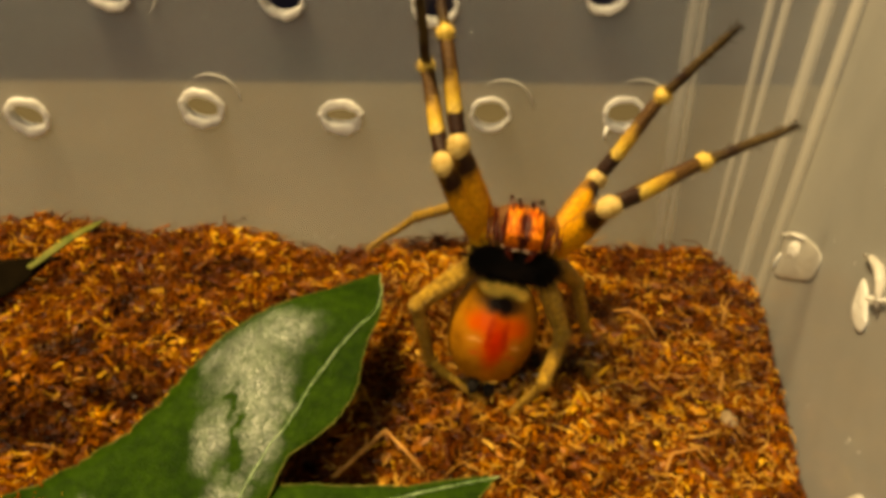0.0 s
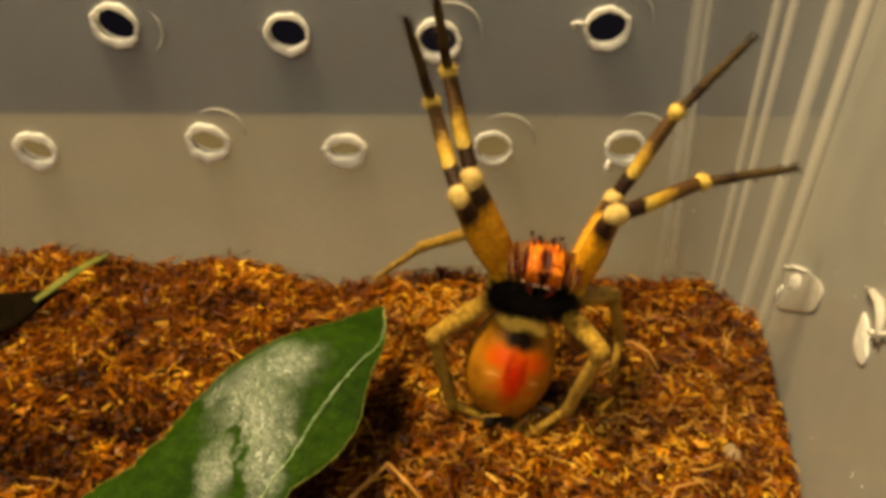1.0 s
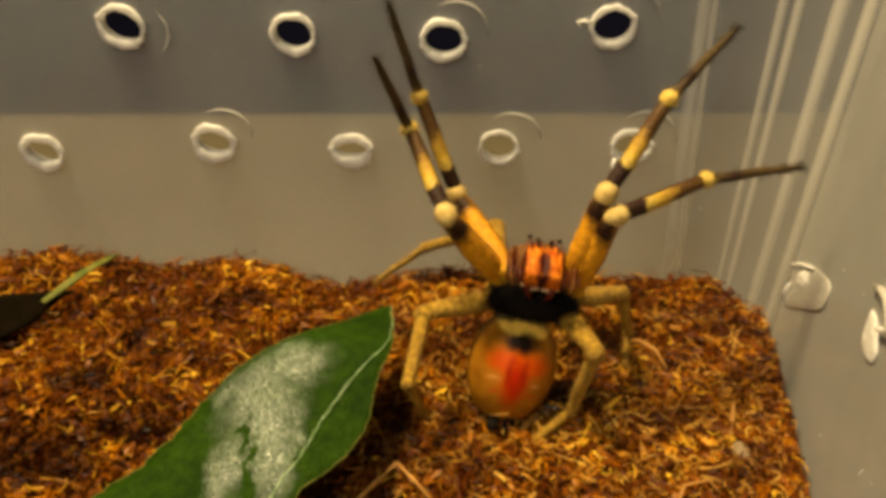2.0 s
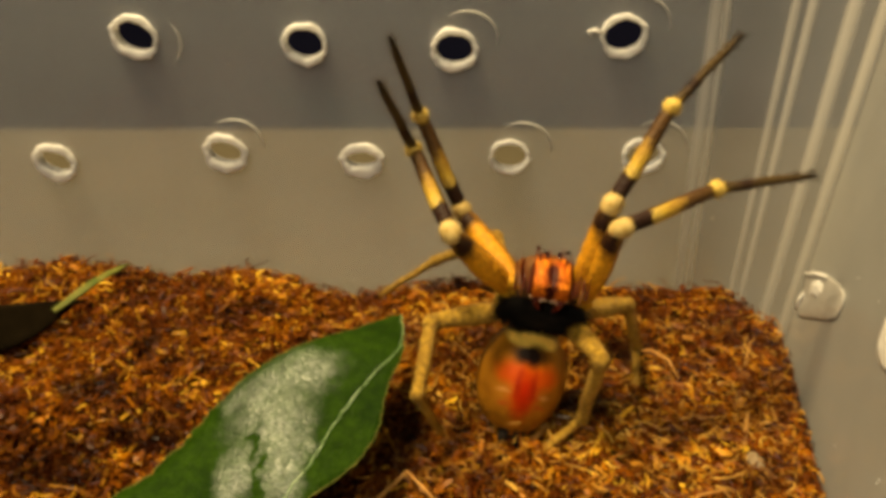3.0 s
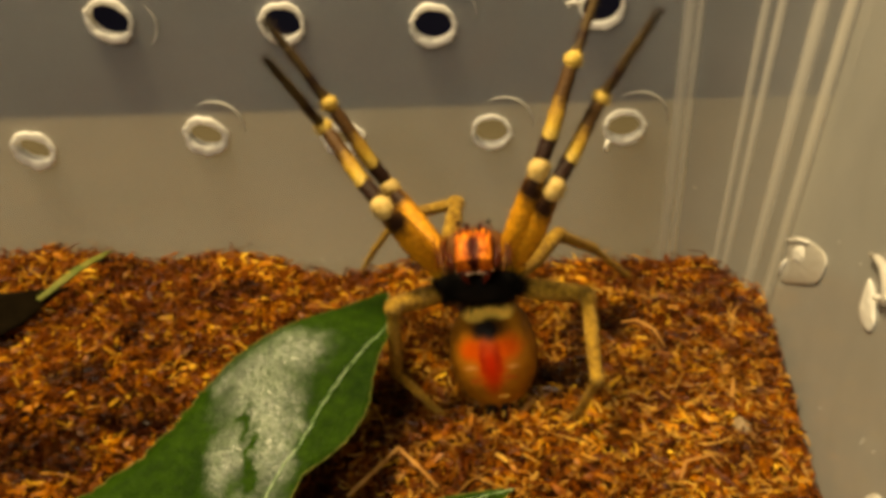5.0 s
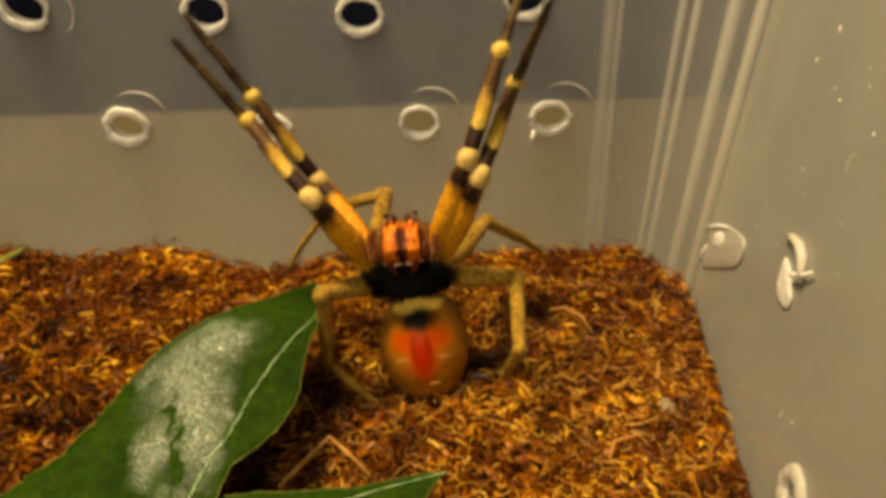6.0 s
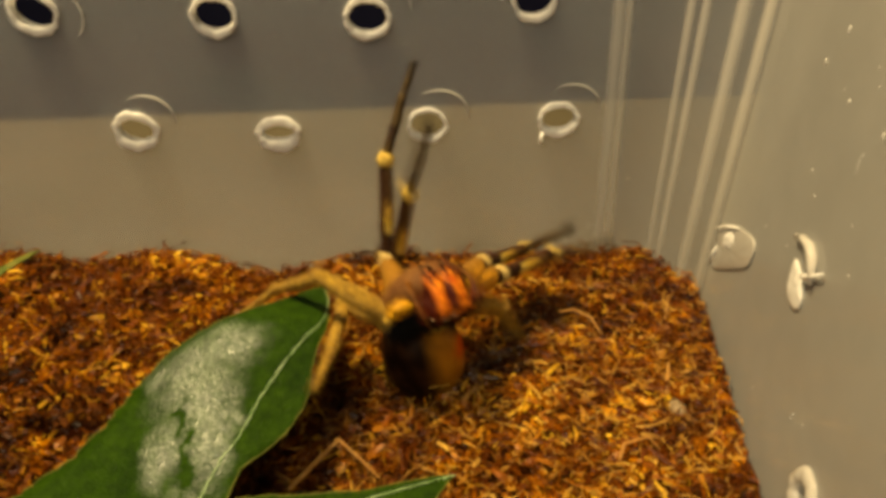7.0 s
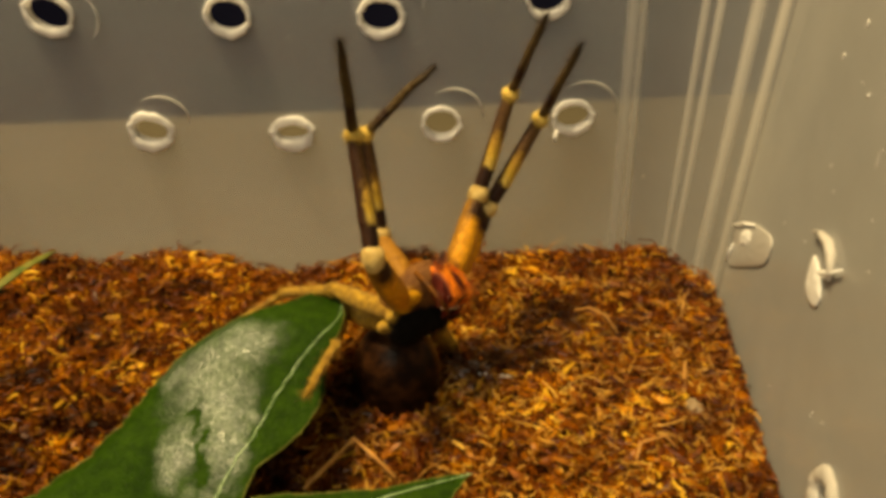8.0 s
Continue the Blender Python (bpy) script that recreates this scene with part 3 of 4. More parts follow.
for i, hole in enumerate(HOLES):
    part("hole_rim", melted_ring(hole, on_back, i, (0.0013, 0.0013, 0.0013, 0.00075, 0.0009, 0.00095, 0.0009, 0.00095, 0.0009)[i]), MELTED, box, "whitish melted lip of an air hole")
    if i in (1, 3, 4, 7, 8):
        part("rim_reflection", ghost_arc(hole[0] + 0.0024, hole[1] + 0.0020, 0.0058, -12, 128, on_back), PLASTIC_ARC, box, "faint arc in place of the hole rim's reflection")
part("rim_reflection", ghost_arc(HOLES[5][0] + 0.0035, HOLES[5][1] - 0.001, 0.0056, -50, 50, on_back), PLASTIC_ARC, box, "faint arc in place of the hole rim's reflection")
part("hole_rim", melted_ring(SIDE_HOLES[2], on_side, 42, 0.0022, 0.0010, 0.35), MELTED_THIN, box, "whitish melted lip of an air hole")


def melted_pad(outline, centre, rise, seed):
    """A flat lump of smeared plastic: a few outline corners, rounded between them, raised towards the middle."""
    n, rings = 48, []
    m = len(outline)
    around = []
    for i in range(n):
        f = i / n * m
        k, u = int(f), f - int(f)
        p = [Vector(outline[(k + d) % m]) for d in (-1, 0, 1, 2)]
        around.append(0.5 * (2 * p[1] + (p[2] - p[0]) * u + (2 * p[0] - 5 * p[1] + 4 * p[2] - p[3]) * u * u + (3 * p[1] - p[0] - 3 * p[2] + p[3]) * u ** 3))
    c = Vector(centre)
    for r, up in ((1.0, 0.0), (0.93, 0.25), (0.82, 0.45), (0.65, 0.6), (0.5, 0.7), (0.3, 0.8), (0.12, 0.8)):
        ring = []
        for i, p in enumerate(around):
            q = c + (p - c) * r
            ring.append(on_side(q.x, q.y, -0.0002 - rise * up * (1 + 0.5 * noise.noise((q.x * 900, q.y * 900, seed)))))
        rings.append(ring)
    bm = bmesh.new()
    loft(bm, rings)
    bmesh.ops.recalc_face_normals(bm, faces=bm.faces[:])
    return bm


def strand(points, radii, mat, label):
    bm = bmesh.new()
    tube(bm, [on_side(u, v, -0.0006) for u, v in points], radii, 8)
    part("burr", bm, mat, box, label)


# two smeared holes in the side wall: a squarish pad with a bright lump, and a tall one with a hook
part("melted_pad", melted_pad([(0.0289, 0.0156), (0.0240, 0.0190), (0.0168, 0.0219), (0.0085, 0.0240), (0.0070, 0.0215), (0.0090, 0.0182), (0.0180, 0.0125), (0.0265, 0.0078), (0.0272, 0.0108)], (0.0185, 0.0162), 0.0004, 3), MELTED_THIN, box, "whitish smeared pad of melted plastic")
strand([(0.0290, 0.0155), (0.0262, 0.0168), (0.0235, 0.0186), (0.0170, 0.0217)], [0.0002, 0.0003, 0.0003, 0.0002], MELTED, "whitish ridge of melted plastic")
strand([(0.0270, 0.0085), (0.0272, 0.0108), (0.0262, 0.0128)], [0.0002, 0.0004, 0.0002], MELTED, "whitish ridge of melted plastic")
part("melted_pad", melted_pad([(0.0245, 0.0160), (0.0215, 0.0186), (0.0180, 0.0196), (0.0172, 0.0178), (0.0195, 0.0158), (0.0230, 0.0142)], (0.0206, 0.0171), 0.0008, 5), MELTED, box, "white lump of melted plastic")
part("melted_pad", melted_pad([(-0.0098, 0.0312), (-0.0125, 0.0312), (-0.0152, 0.0296), (-0.0165, 0.0280), (-0.0158, 0.0262), (-0.0130, 0.0254), (-0.0104, 0.0262), (-0.0096, 0.0288)], (-0.0128, 0.0284), 0.0005, 9), MELTED, box, "whitish smeared pad of melted plastic")
strand([(-0.0083, 0.0342), (-0.0112, 0.0353), (-0.0142, 0.0356), (-0.0162, 0.0348), (-0.0172, 0.0334), (-0.0180, 0.0318)], [0.0003, 0.0006, 0.0008, 0.0008, 0.0006, 0.0003], MELTED_THIN, "stringy whitish burr of melted plastic")
strand([(-0.0146, 0.0312), (-0.0160, 0.0318), (-0.0178, 0.0330), (-0.0205, 0.0351)], [0.0004, 0.0006, 0.0003, 0.0002], MELTED, "stringy whitish burr of melted plastic")
# stringy burrs of plastic beside two holes
for x, z, pts in ((0.0190, 0.0557, [(-0.004, 0.0, -0.0006), (-0.0055, 0.0006, -0.0012), (-0.0066, 0.0001, -0.0006), (-0.0060, -0.0006, -0.0009)]),
                  (0.0245, 0.0310, [(-0.0028, -0.0022, -0.0006), (-0.0032, -0.0038, -0.001), (-0.0030, -0.0046, -0.0008)])):
    bm = bmesh.new()
    tube(bm, [on_back(x + u, z + v, w) for u, v, w in pts], [0.0004, 0.0004, 0.00035, 0.0002][:len(pts)], 6)
    part("burr", bm, MELTED, box, "stringy whitish burr of melted plastic")
# flecks and drops that cling to the plastic
rng = random.Random(8)
fleck_meshes = []
for r in (0.00014, 0.0002, 0.0003):
    bm = bmesh.new()
    bmesh.ops.create_icosphere(bm, subdivisions=1, radius=r)
    bmesh.ops.scale(bm, vec=(0.5, 1, 1.5), verts=bm.verts[:])
    fleck_meshes.append(mesh_of("fleck", bm, MELTED))
for i in range(14):
    y, z = rng.uniform(-0.03, 0.025), rng.uniform(0.0, 0.062)
    ob = new("fleck", fleck_meshes[0])
    ob.parent = box
    ob.location = on_side(y, z, -0.0001)
FLECKS = [(-0.0031, 0.0625, 1.2, 2.4), (0.0016, 0.0567, 1.1, 2.2), (-0.0228, 0.0554, 1.1, 2.2), (-0.0190, 0.0500, 0.5, 4.5), (-0.0104, 0.0552, 1.3, 1.2), (-0.0057, 0.0433, 0.6, 1.2)]
# bright drops, some of them run down in a short streak
for y, z, size, tall in FLECKS:
    ob = new("fleck", fleck_meshes[1])
    ob.parent = box
    ob.location, ob.scale = on_side(y, z, -0.0001), (size, size, tall)
for x, z in ((-0.030, 0.0485), (-0.0055, 0.0470), (-0.0565, 0.0485), (-0.0385, 0.0005), (-0.0345, 0.0008), (-0.016, 0.0495), (0.040, 0.018)):
    ob = new("fleck", fleck_meshes[0])
    ob.parent = box
    ob.location = on_back(x, z, -0.0001)
    ob.rotation_euler.z = radians(90)
# ---- coir bedding ----
def soil_height(x, y):
    h = 0.0
    for cx, cy, rx, ry, up in ((-0.055, 0.040, 0.010, 0.016, 0.0032), (-0.095, 0.042, 0.012, 0.014, 0.0028), (-0.035, 0.047, 0.012, 0.014, -0.0040),
                               (-0.012, 0.046, 0.010, 0.012, 0.0010), (0.032, 0.042, 0.018, 0.02, 0.0010), (-0.063, -0.003, 0.008, 0.005, -0.0075), (-0.076, -0.012, 0.006, 0.005, -0.0060), (0.019, 0.022, 0.007, 0.005, -0.0025),
                               (-0.074, 0.010, 0.012, 0.004, -0.003), (-0.085, 0.012, 0.03, 0.02, 0.0015), (0.03, 0.022, 0.006, 0.005, -0.002), (-0.016, -0.020, 0.007, 0.006, -0.0040), (-0.0265, -0.0245, 0.007, 0.006, -0.0110), (0.012, 0.010, 0.010, 0.006, -0.0012), (-0.098, 0.0165, 0.012, 0.006, -0.005)):
        h += up * math.exp(-((x - cx) / rx) ** 2 - ((y - cy) / ry) ** 2)
    h += 0.0018 * noise.noise((x * 45, y * 45, 0)) + 0.0013 * noise.noise((x * 150, y * 150, 3)) + 0.0007 * noise.noise((x * 480, y * 480, 7))
    return h


def soil_edge(y):
    """The right border of the bedding, rounded with the box's corner."""
    edge = right_wall(y, 0) - 0.0006
    over = y - (BACK - CORNER)
    return edge if over < 0 else edge - CORNER + math.sqrt(max(0.0, CORNER ** 2 - over ** 2))


bm = bmesh.new()
NX, NY = 300, 260
rows = []
for j in range(NY + 1):
    y = -0.138 + (BACK - 0.0008 + 0.138) * j / NY
    x1 = soil_edge(y)
    rows.append([bm.verts.new((x, y, soil_height(x, y))) for x in (-0.148 + (x1 + 0.148) * i / NX for i in range(NX + 1))])
for a, b in zip(rows, rows[1:]):
    for i in range(NX):
        bm.faces.new((a[i], a[i + 1], b[i + 1], b[i]))
edge_loop = [r[-1] for r in rows] + list(reversed(rows[-1]))[1:]
low = [bm.verts.new((v.co.x, v.co.y, BOTTOM)) for v in edge_loop]
for i in range(len(edge_loop) - 1):
    bm.faces.new((edge_loop[i], low[i], low[i + 1], edge_loop[i + 1]))
bedding = tagged(part("bedding", bm, SOIL), "damp orange-brown coir bedding filling the box", "bedding", kind="structure")


def fibres(name, count, length, width, area, lift, mat, seed, label, curl=0.5):
    rng = np.random.default_rng(seed)
    x0, x1, y0, y1 = area
    verts, faces = [], []
    for _ in range(count):
        x, y = rng.uniform(x0, x1), rng.uniform(y0, y1)
        if x > soil_edge(y) - 0.0006:
            continue
        size = length * rng.lognormal(0, 0.45)
        w = width * rng.lognormal(0, 0.35)
        head, tilt, bend = rng.uniform(0, 6.283), rng.normal(0.05, 0.3), rng.normal(0, curl)
        z = soil_height(x, y) + rng.uniform(0, lift)
        p = np.array((x, y, z)) - 0.5 * size * np.array((math.cos(head) * math.cos(tilt), math.sin(head) * math.cos(tilt), math.sin(tilt)))
        start = len(verts)
        for k in range(4):
            a = head + bend * (k - 1.5) / 1.5
            way = np.array((math.cos(a) * math.cos(tilt), math.sin(a) * math.cos(tilt), math.sin(tilt)))
            side = np.array((-math.sin(a), math.cos(a), 0))
            r = w * (1.0, 1.15, 1.0, 0.55)[k] * 0.5
            px = min(p[0], soil_edge(p[1]) - 0.0003)
            q = np.array((px, min(p[1], BACK - 0.0006), p[2]))
            verts += [tuple(q + side * r), tuple(q - side * r), tuple(q + np.array((0, 0, r * 1.2)))]
            p = p + way * size / 3
        for k in range(3):
            b = start + 3 * k
            faces += [(b, b + 1, b + 4, b + 3), (b + 1, b + 2, b + 5, b + 4), (b + 2, b, b + 3, b + 5)]
        faces += [(start + 2, start + 1, start), (start + 9, start + 10, start + 11)]
    data = bpy.data.meshes.new(name)
    data.from_pydata(verts, [], faces)
    data.materials.append(mat)
    return tagged(new(name, data), label, "coir fibre", kind="stuff")


NEAR = (-0.135, 0.056, -0.05, BACK - 0.001)
fibres("coir_chips", 15000, 0.0017, 0.00055, NEAR, 0.0014, COIR, 3, "short orange-brown chips of shredded coconut husk")
fibres("coir_fibres", 15000, 0.0028, 0.00028, NEAR, 0.0024, COIR, 4, "thin curled coconut fibres lying on the bedding", 1.0)
fibres("pale_fibres", 2900, 0.0026, 0.00025, (-0.03, 0.056, -0.045, 0.035), 0.0028, GOLD, 7, "thin golden fibres lying on the bedding", 1.2)


def flake_mesh(seed):
    """A curled splinter of husk: a bent bar, thinner at its ragged ends."""
    rng = random.Random(seed)
    bm = bmesh.new()
    length, wide, thick = rng.uniform(0.0022, 0.0040), rng.uniform(0.00035, 0.00075), rng.uniform(0.00012, 0.00025)
    curl, twist = rng.uniform(-0.0005, 0.0008), rng.uniform(-0.6, 0.6)
    rings = []
    for i in range(6):
        f = i / 5
        w = wide * (0.35 + 0.65 * math.sin(math.pi * (0.12 + 0.76 * f))) * rng.uniform(0.8, 1.15)
        a = twist * (f - 0.5)
        mid = Vector((length * (f - 0.5), 0.0003 * math.sin(f * 4 + seed), curl * math.sin(math.pi * f)))
        rings.append([mid + Vector((0, u * w * math.cos(a) - v * thick * math.sin(a), u * w * math.sin(a) + v * thick * math.cos(a))) for u, v in ((-1, 0), (0, -1), (1, 0), (0, 1))])
    loft(bm, rings)
    return mesh_of("husk_flake", bm, FLAKE, smooth=False)


rng = random.Random(21)
flake_meshes = [flake_mesh(i) for i in range(12)]
placed = 0
while placed < 290:
    x, y = rng.uniform(-0.100, 0.054), rng.uniform(-0.036, 0.043)
    if x > soil_edge(y) - 0.003:
        continue
    ob = new("husk_flake", rng.choice(flake_meshes))
    ob.parent = bedding
    ob.location = (x, y, soil_height(x, y) + rng.uniform(0.0008, 0.0022))
    ob.rotation_euler = (rng.gauss(0, 0.35), rng.gauss(0, 0.28), rng.uniform(0, math.tau))
    placed += 1
# ---- leaf, straw ----
def profile(stops, s):
    for (a, u), (b, v) in zip(stops, stops[1:]):
        if s <= b:
            f = (s - a) / (b - a)
            return u + (v - u) * f * f * (3 - 2 * f) if u * v == 0 else u + (v - u) * f
    return stops[-1][1]


def spline(points, s):
    """A smooth line through the points, 0 <= s <= 1."""
    f = s * (len(points) - 1)
    i = min(int(f), len(points) - 2)
    u = f - i
    p = [Vector(points[min(max(i + d, 0), len(points) - 1)]) for d in (-1, 0, 1, 2)]
    return 0.5 * (2 * p[1] + (p[2] - p[0]) * u + (2 * p[0] - 5 * p[1] + 4 * p[2] - p[3]) * u * u + (3 * p[1] - p[0] - 3 * p[2] + p[3]) * u ** 3)


def blade(bm, spine, left, right, fold_left, fold_right, back=-6.0, steps=54, across=9):
    """One lobe: a midrib along the spine with a half width to each side; each half folds down from the midrib."""
    way = Vector(spine[-1]) - Vector(spine[0])
    side = Vector((-way.y, way.x, 0)).normalized()
    top = []
    for i in range(steps + 1):
        s = i / steps
        mid = spline(spine, s)
        ring = []
        for k in range(-across, across + 1):
            f = abs(k) / across
            reach = profile(left if k < 0 else right, s) * f
            if abs(k) == across:
                reach *= 1 + 0.010 * math.sin(s * 61) + 0.010 * math.sin(s * 143)
            slope = fold_left if k < 0 else fold_right
            ripple = 0.0002 * math.sin(s * 15 + k * 0.5) * f + 0.00012 * math.sin(s * 31 - k * 0.8) * f
            ripple *= min(1.0, reach / 0.005) if k else 0.0
            ring.append(mid + side * (reach if k < 0 else -reach) + Vector((0, 0, slope * reach + (back if k < 0 else -12.0) * (reach ** 2 if reach < 0.02 else 0.0004 + 0.016 * (reach - 0.02)) + ripple)))
        top.append(ring)
    up = [[bm.verts.new(p) for p in ring] for ring in top]
    dn = [[bm.verts.new(p - Vector((0, 0, 0.00035))) for p in ring] for ring in top]
    n = 2 * across
    for i in range(steps):
        for k in range(n):
            bm.faces.new((up[i][k], up[i][k + 1], up[i + 1][k + 1], up[i + 1][k]))
            bm.faces.new((dn[i][k + 1], dn[i][k], dn[i + 1][k], dn[i + 1][k + 1]))
        bm.faces.new((up[i][0], up[i + 1][0], dn[i + 1][0], dn[i][0]))
        bm.faces.new((up[i + 1][n], up[i][n], dn[i][n], dn[i + 1][n]))
    bmesh.ops.recalc_face_normals(bm, faces=bm.faces[:])
    return top


def vein(points, width, parent, label="", mat=None, rough=0.0):
    bm = bmesh.new()
    n = len(points)
    rng = random.Random(n)
    tube(bm, [Vector(p) + Vector((rng.uniform(-rough, rough), 0, 0)) for p in points], [width * (1 - 0.4 * i / n) * rng.uniform(0.6, 1.4) for i in range(n)], 5)
    part("vein", bm, mat or LEAF_VEIN, parent, label)


def leaf_lobe(parent, *shape, mat=None, edged=True, **more):
    bm = bmesh.new()
    top = blade(bm, *shape, **more)
    ob = part("lobe", bm, mat or LEAF, parent)
    if not edged:
        return top, ob
    mid = len(top[0]) // 2
    vein([r[mid] + Vector((0, 0, 0.00004)) for r in top], 0.00010, ob, "pale green raised midrib", rough=0.00018)
    # the frayed edge of the cut fabric
    for k in (0, -1):
        vein([r[k] for r in top], 0.00013, ob, mat=LEAF_EDGE, rough=0.0001)
    return top, ob


leaf = tagged(new("artificial_leaf"), "lobed green fabric leaf with pale midrib lying on coir", "artificial leaf")
MIDRIB = [(-0.0362, -0.0418, 0.0030), (-0.0347, -0.0369, 0.0050), (-0.0330, -0.0325, 0.0069), (-0.0309, -0.0271, 0.0092), (-0.0281, -0.0222, 0.0112),
          (-0.0264, -0.0180, 0.0130), (-0.0234, -0.0124, 0.0153), (-0.0209, -0.0086, 0.0169), (-0.0179, -0.0011, 0.0168), (-0.0198, 0.0138, 0.0130)]
leaf_lobe(leaf, MIDRIB,
          [(0, 0.0354), (0.1, 0.0295), (0.2, 0.0258), (0.3, 0.0220), (0.4, 0.0206), (0.5, 0.0206), (0.6, 0.0198), (0.7, 0.0184), (0.8, 0.0155), (0.87, 0.0117), (0.92, 0.0074), (0.97, 0.0022), (1, 0)],
          [(0, 0.0030), (0.2, 0.0036), (0.3, 0.0031), (0.35, 0.0028), (0.4, 0.0036), (0.5, 0.0054), (0.6, 0.0059), (0.7, 0.0038), (0.8, 0.0021), (0.87, 0.0008), (0.92, 0.0002), (1, 0)],
          0.10, -0.30, back=-8.0)
BASE = MIDRIB[0]
leaf_lobe(leaf, [BASE, (-0.0250, -0.0385, 0.0060), (-0.0120, -0.0335, 0.0080), (0.0022, -0.0285, 0.0082)],
          [(0, 0.0105), (0.24, 0.0106), (0.36, 0.0082), (0.5, 0.0056), (0.72, 0.0016), (0.9, 0.0008), (1, 0)], [(0, 0.0040), (0.2, 0.0080), (0.5, 0.0100), (0.8, 0.0050), (1, 0)], 0.0, -0.1, back=0.0)
leaf_lobe(leaf, [BASE, (-0.0610, -0.0500, 0.0080), (-0.0850, -0.0580, 0.0110)],
          [(0, 0.0040), (0.2, 0.0080), (0.5, 0.0100), (0.8, 0.0050), (1, 0)], [(0, 0.0040), (0.2, 0.0120), (0.5, 0.0100), (0.8, 0.0050), (1, 0)], -0.1, -0.1)

small_leaf = tagged(new("artificial_leaf"), "green fabric leaf tip over a near-black blade for the shaded gap", "artificial leaf")
leaf_lobe(small_leaf, [(-0.0900, 0.0215, 0.0060), (-0.0852, 0.0308, 0.0076), (-0.0815, 0.0390, 0.0070)], [(0, 0.0004), (0.3, 0.0009), (0.7, 0.0008), (1, 0)], [(0, 0.0006), (0.3, 0.0010), (0.7, 0.0008), (1, 0)], -0.1, -0.3, mat=LEAF_EDGE, edged=False)
# near-black blade in place of the shade under the tip
leaf_lobe(small_leaf, [(-0.1250, 0.0120, 0.0078), (-0.1050, 0.0188, 0.0074), (-0.0850, 0.0255, 0.0062)], [(0, 0.0006), (0.8, 0.0004), (1, 0)], [(0, 0.0110), (0.6, 0.0046), (1, 0)], -0.1, -1.5, mat=LEAF_SHADE, edged=False)


def straw(points, width, label, mat=None):
    bm = bmesh.new()
    tube(bm, points, [width * k for k in ([1.0] * (len(points) - 1) + [0.6])], 6)
    return tagged(part("straw", bm, mat or TWIG), label, "straw", "loose straws on the coir")


straw([(-0.0225, -0.0228, 0.0002), (-0.0190, -0.0184, 0.0012), (-0.0157, -0.0141, 0.0020), (-0.0125, -0.0173, 0.0014), (-0.0090, -0.0210, 0.0004)], 0.00034, "bent dry golden straw lying on coir")
straw([(0.0235, 0.0215, 0.0015), (0.0262, 0.0205, 0.0026), (0.0290, 0.0180, 0.0024), (0.0305, 0.0140, 0.0012)], 0.00028, "pale curled fibre on the coir")
straw([(0.0430, 0.0180, 0.0010), (0.0450, 0.0240, 0.0030)], 0.00026, "straight golden fibre leaning out of the coir")
straw([(0.0385, -0.0030, 0.0008), (0.0400, 0.0030, 0.0030)], 0.00036, "straight golden fibre leaning out of the coir")
straw([(0.0270, -0.0200, 0.0010), (0.0285, -0.0165, 0.0024), (0.0325, -0.0150, 0.0024), (0.0345, -0.0170, 0.0010)], 0.00026, "pale curled fibre on the coir")
straw([(0.0045, 0.0030, 0.0010), (0.0100, 0.0012, 0.0016)], 0.00034, "short whitish stick lying on the coir", MELTED)
straw([(0.0020, -0.0068, 0.0002), (0.0065, -0.0010, 0.0020)], 0.00075, "orange chip of husk lying on the coir")
bm = bmesh.new()
bmesh.ops.create_icosphere(bm, subdivisions=3, radius=0.0015)
for v in bm.verts:
    v.co = Vector((v.co.x, v.co.y * 1.2, v.co.z * 0.6)) * (1 + 0.25 * noise.noise(v.co * 900))
pebble = tagged(part("pebble", bm, PEBBLE), "small whitish pebble half sunk in the coir", "pebble")
pebble.location = (0.0398, -0.0060, 0.0004)
# ---- spider ----
spider = tagged(new("spider"), "banded yellow and black wandering spider rearing with raised front legs", "spider")


def egg(bm, center, radii, power=1.0, n=28, m=18, squash=0.0):
    """A rounded body along its y axis, fuller towards the back where power is below 1."""
    rings = []
    for i in range(1, m):
        a = math.pi * i / m
        y = -math.cos(a)
        r = math.sin(a) ** (1 - squash) * (1 + (power - 1) * 0.35 * y)
        rings.append([(center[0] + radii[0] * r * math.cos(b), center[1] + radii[1] * y, center[2] + radii[2] * r * math.sin(b)) for b in (k * math.tau / n for k in range(n))])
    loft(bm, rings)


def bristles(bm, roots, length, width, spread, rng, way):
    """Short stiff hairs that stand out of a surface."""
    for p in roots:
        d = (Vector(way) + Vector([rng.gauss(0, spread) for _ in range(3)])).normalized()
        s = d.orthogonal().normalized() * width
        t = d.cross(s).normalized() * width
        tip = bm.verts.new(Vector(p) + d * length * rng.uniform(0.6, 1.2))
        ring = [bm.verts.new(Vector(p) + q) for q in (s, -0.5 * s + t, -0.5 * s - t)]
        for i in range(3):
            bm.faces.new((ring[i], ring[(i + 1) % 3], tip))


rng = random.Random(5)
bm = bmesh.new()
egg(bm, (0, 0.0060, 0.0010), (0.0070, 0.0080, 0.0042), 1.1)
part("carapace", bm, TAN_SKIN, spider, "tan carapace")
bm = bmesh.new()
egg(bm, (0, 0.0050, -0.0018), (0.0066, 0.0033, 0.0028), squash=0.2)
bristles(bm, [(rng.uniform(-0.0060, 0.0060), rng.uniform(0.0026, 0.0078), -0.0040 + rng.uniform(0, 0.0008)) for _ in range(1100)], 0.0018, 0.00007, 0.8, rng, (0, 0, -1))
